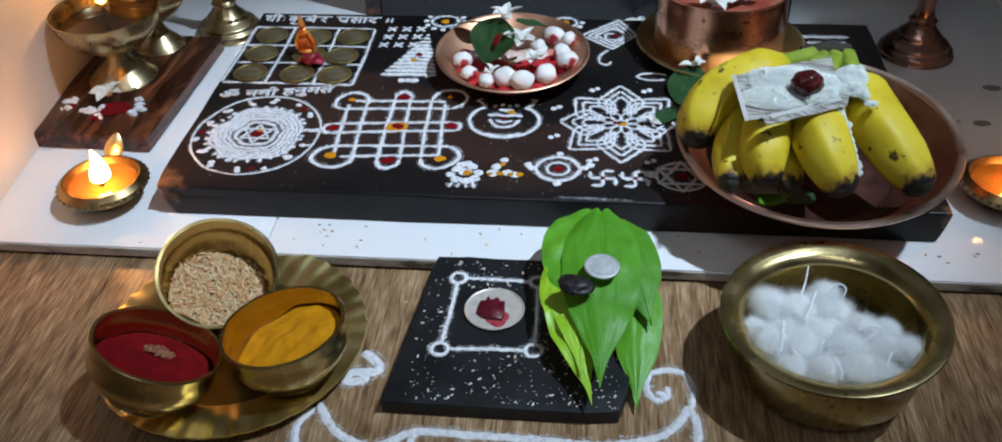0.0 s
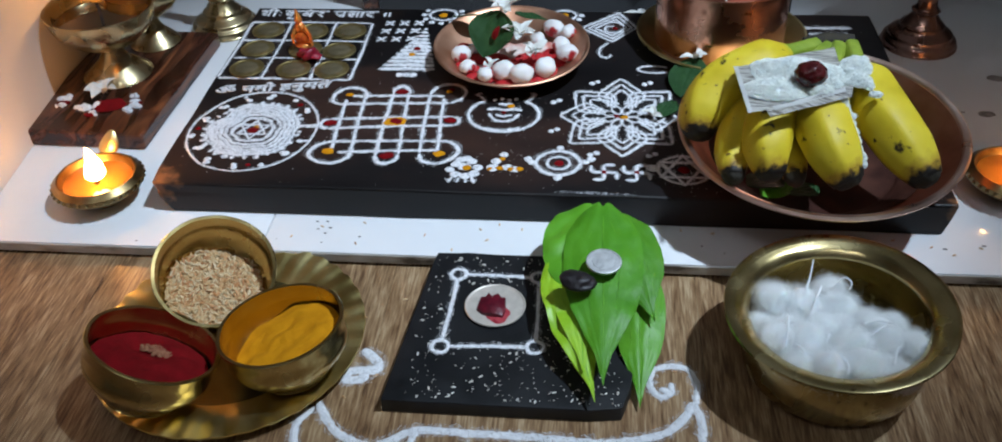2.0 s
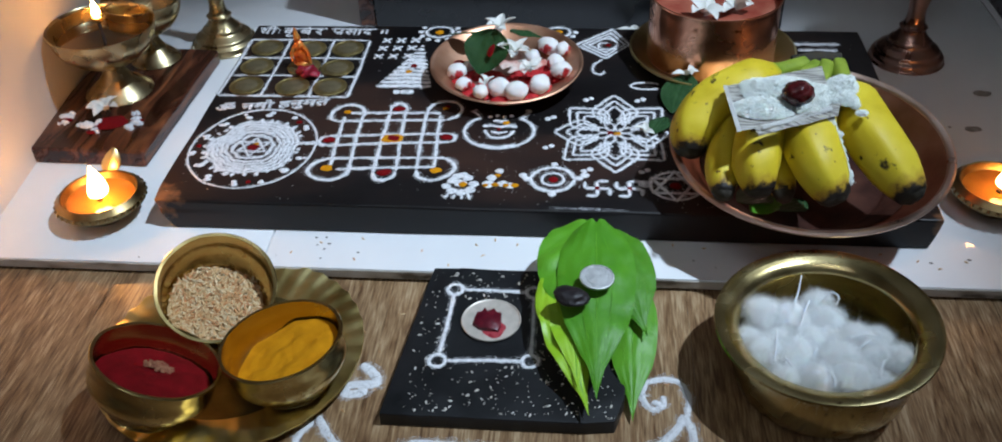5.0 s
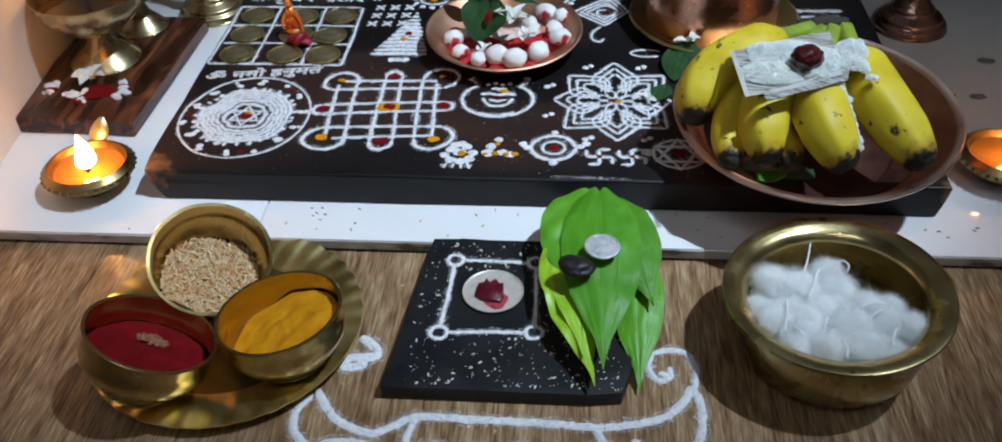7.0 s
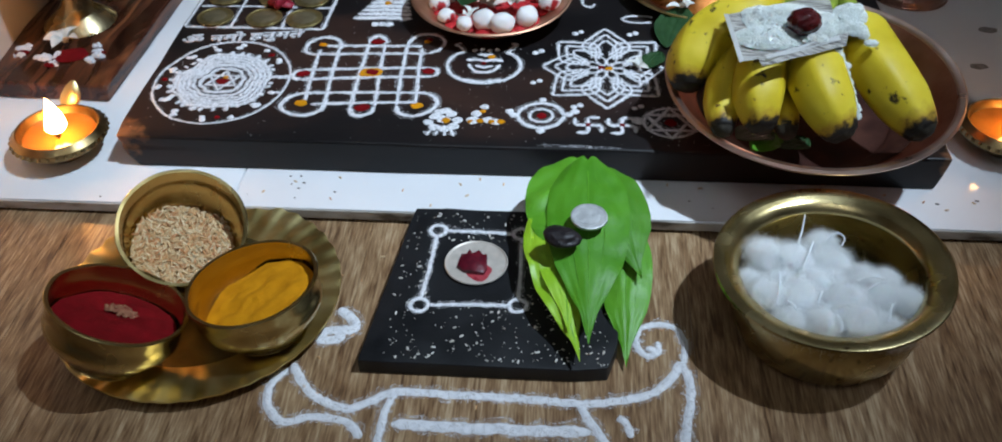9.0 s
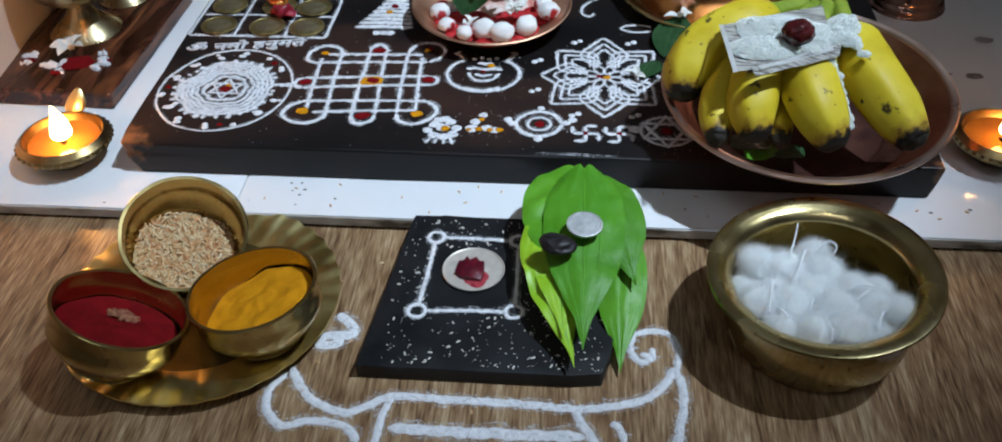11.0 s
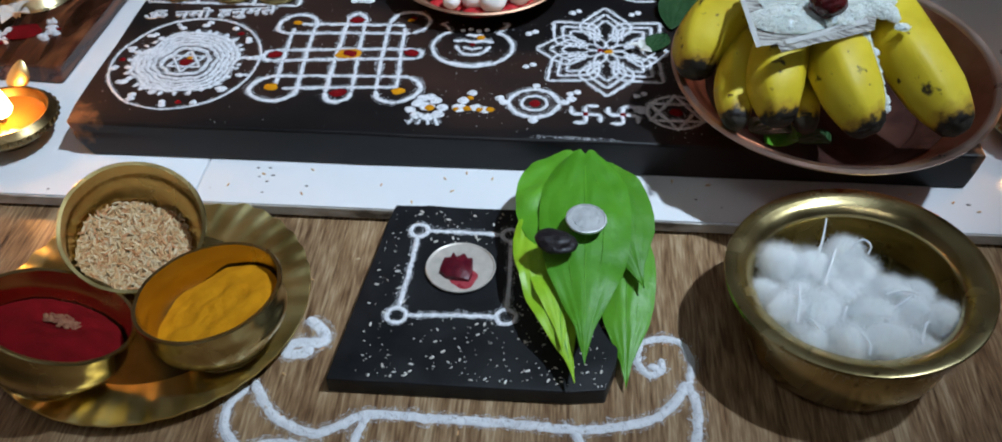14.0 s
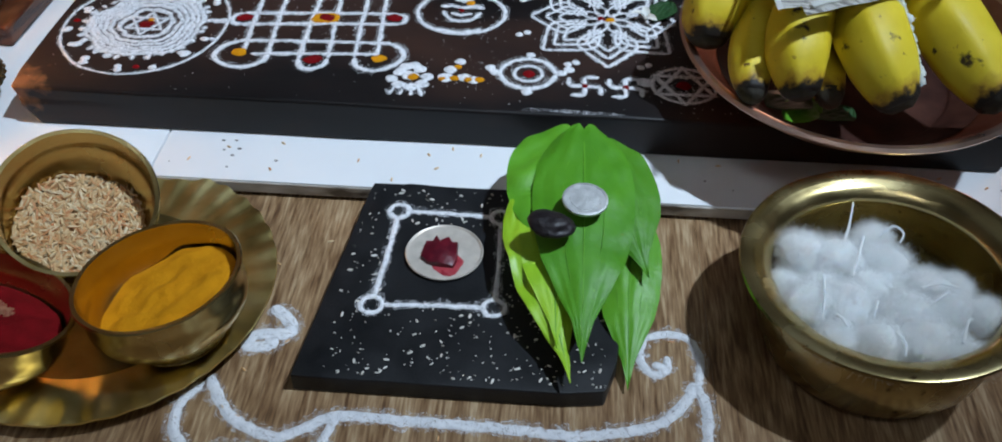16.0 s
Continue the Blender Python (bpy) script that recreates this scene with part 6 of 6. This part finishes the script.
tagged(whole("powder_dust", bm, M_SPECK, "fine grains of white powder strewn on the board", "powder"), kind="stuff")

# ---- cotton wicks in the pot ----
def cotton(at, r, seed, tail):
    w = thing("cotton_wick", at, "fluffy white cotton wick with a twisted thread tail", "cotton wick", "cotton wicks in the pot")
    rn = random.Random(seed)
    bm = bmesh.new()
    shape = (rn.uniform(0.95, 1.15), rn.uniform(0.85, 1.0), rn.uniform(0.80, 0.95))
    blob(bm, (0, 0, 0), r * 0.70, shape, 0.30, 1.3, 4, seed * 3.3)
    for v in bm.verts:
        d = v.co.normalized()
        v.co *= 1 + 0.030 * noise.fractal(d * 3.0 + Vector((seed * 5.0, 0, 0)), 0.8, 2.0, 3)
    part("puff", bm, M_COTTON, w)
    bm = bmesh.new()
    for k in range(9000):
        d = Vector((rn.gauss(0, 1), rn.gauss(0, 1), rn.gauss(0.35, 1))).normalized()
        s = d.cross(Vector((rn.uniform(-1, 1), rn.uniform(-1, 1), 0.3))).normalized()
        p = Vector((d.x * shape[0], d.y * shape[1], d.z * shape[2])) * r * rn.uniform(0.55, 0.92) * (1 + 0.22 * noise.noise(d * 1.3 + Vector((seed * 3.3, seed * 5.6, 3.1))))
        q = p + d * r * 0.42 * rn.random() ** 2.5 + s * r * rn.uniform(0.10, 0.55)
        t = d.cross(s) * rn.uniform(0.00003, 0.00006)
        a, b, c = bm.verts.new(p - t), bm.verts.new(p + t), bm.verts.new(q)
        bm.faces.new((a, b, c))
    tagged(part("fibre_fuzz", bm, M_FIBRE, w, "loose cotton fibres"), kind="stuff")
    if tail:
        bm = bmesh.new()
        line = arc([Vector(p) - Vector(at) for p in tail], 8)
        tube(bm, line, [0.00068 - 0.00030 * k / len(line) for k in range(len(line))], 7)
        for k, v in enumerate(bm.verts):
            v.co += 0.00018 * noise.noise_vector(v.co * 900)
        part("thread", bm, M_COTTON, w, "twisted cotton thread")
    return w


COT = [
    ((0.1405, 0.4040, 0.0375), 0.0125, None), ((0.1560, 0.4010, 0.0375), 0.0130, ((0.1560, 0.4010, 0.0450), (0.1610, 0.4150, 0.0480), (0.1640, 0.4260, 0.0505))),
    ((0.1735, 0.4150, 0.0370), 0.0105, ((0.1735, 0.4100, 0.0450), (0.1790, 0.4125, 0.0495), (0.1822, 0.4080, 0.0500), (0.1800, 0.4030, 0.0485))),
    ((0.1765, 0.4000, 0.0365), 0.0125, ((0.1660, 0.4080, 0.0465), (0.1610, 0.3950, 0.0490), (0.1555, 0.3810, 0.0480))),
    ((0.1890, 0.3860, 0.0385), 0.0112, ((0.1830, 0.3770, 0.0480), (0.1905, 0.3785, 0.0495), (0.1985, 0.3782, 0.0480))), ((0.2030, 0.3890, 0.0350), 0.0095, None),
    ((0.1975, 0.3730, 0.0385), 0.0112, ((0.1930, 0.3745, 0.0490), (0.1885, 0.3710, 0.0490), (0.1845, 0.3680, 0.0470))), ((0.2100, 0.3720, 0.0380), 0.0100, None),
    ((0.1965, 0.3480, 0.0385), 0.0102, ((0.1930, 0.3500, 0.0455), (0.1960, 0.3580, 0.0490), (0.1990, 0.3610, 0.0480))),
    ((0.1805, 0.3530, 0.0395), 0.0135, None), ((0.1620, 0.3510, 0.0385), 0.0125, ((0.1670, 0.3520, 0.0480), (0.1685, 0.3450, 0.0490), (0.1675, 0.3395, 0.0475))),
    ((0.1375, 0.3720, 0.0385), 0.0125, ((0.1440, 0.3815, 0.0470), (0.1415, 0.3690, 0.0500), (0.1390, 0.3570, 0.0475))), ((0.1530, 0.3720, 0.0390), 0.0130, None),
    ((0.1305, 0.3850, 0.0360), 0.0085, None), ((0.1775, 0.3710, 0.0385), 0.0130, ((0.1640, 0.3695, 0.0460), (0.1620, 0.3650, 0.0480), (0.1600, 0.3600, 0.0470))),
    ((0.1460, 0.3540, 0.0380), 0.0105, ((0.1455, 0.3600, 0.0470), (0.1470, 0.3570, 0.0480), (0.1485, 0.3540, 0.0470))), ((0.1780, 0.3870, 0.0330), 0.0125, None),
    ((0.1650, 0.3850, 0.0350), 0.0125, None), ((0.1600, 0.3640, 0.0300), 0.0120, None), ((0.1930, 0.3620, 0.0300), 0.0120, None), ((0.1480, 0.3880, 0.0310), 0.0120, None),
]
for k, (p, r, tail) in enumerate(COT):
    cotton(p, r * 1.06, k + 1, tail)

# ---- dirt on the tiles ----
rnd = random.Random(33)
bm = bmesh.new()
for (x, y, z), r in (((0.3404, 0.6566, 0.0100), 0.0042), ((0.3649, 0.7124, 0.0100), 0.0048), ((0.3231, 0.6585, 0.0100), 0.0012), ((0.2646, 0.4891, 0.0100), 0.0010), ((0.2900, 0.4933, 0.0100), 0.0010), ((-0.1519, 0.4970, 0.0100), 0.0008), ((-0.1447, 0.4974, 0.0100), 0.0007),
                     ((-0.1412, 0.4905, 0.0100), 0.0009), ((-0.1435, 0.4847, 0.0100), 0.0008), ((-0.1192, 0.4820, 0.0100), 0.0008)):
    pat(bm, x, y, TILE_Z + 0.0004, r, 0.0004, r * 3000, 1.5)
for k in range(14):
    pat(bm, rnd.uniform(-0.36, 0.40), rnd.uniform(0.468, 0.500), TILE_Z + 0.0004, rnd.uniform(0.0003, 0.0007), 0.0003, k, 1.3)
tagged(whole("dirt", bm, surf("grey_dirt", [(0.16, 0.15, 0.14), (0.32, 0.30, 0.29)], 300, 0.9, bump=0.4), "small dark dirt specks on the white tiles", "dirt"), kind="stuff")
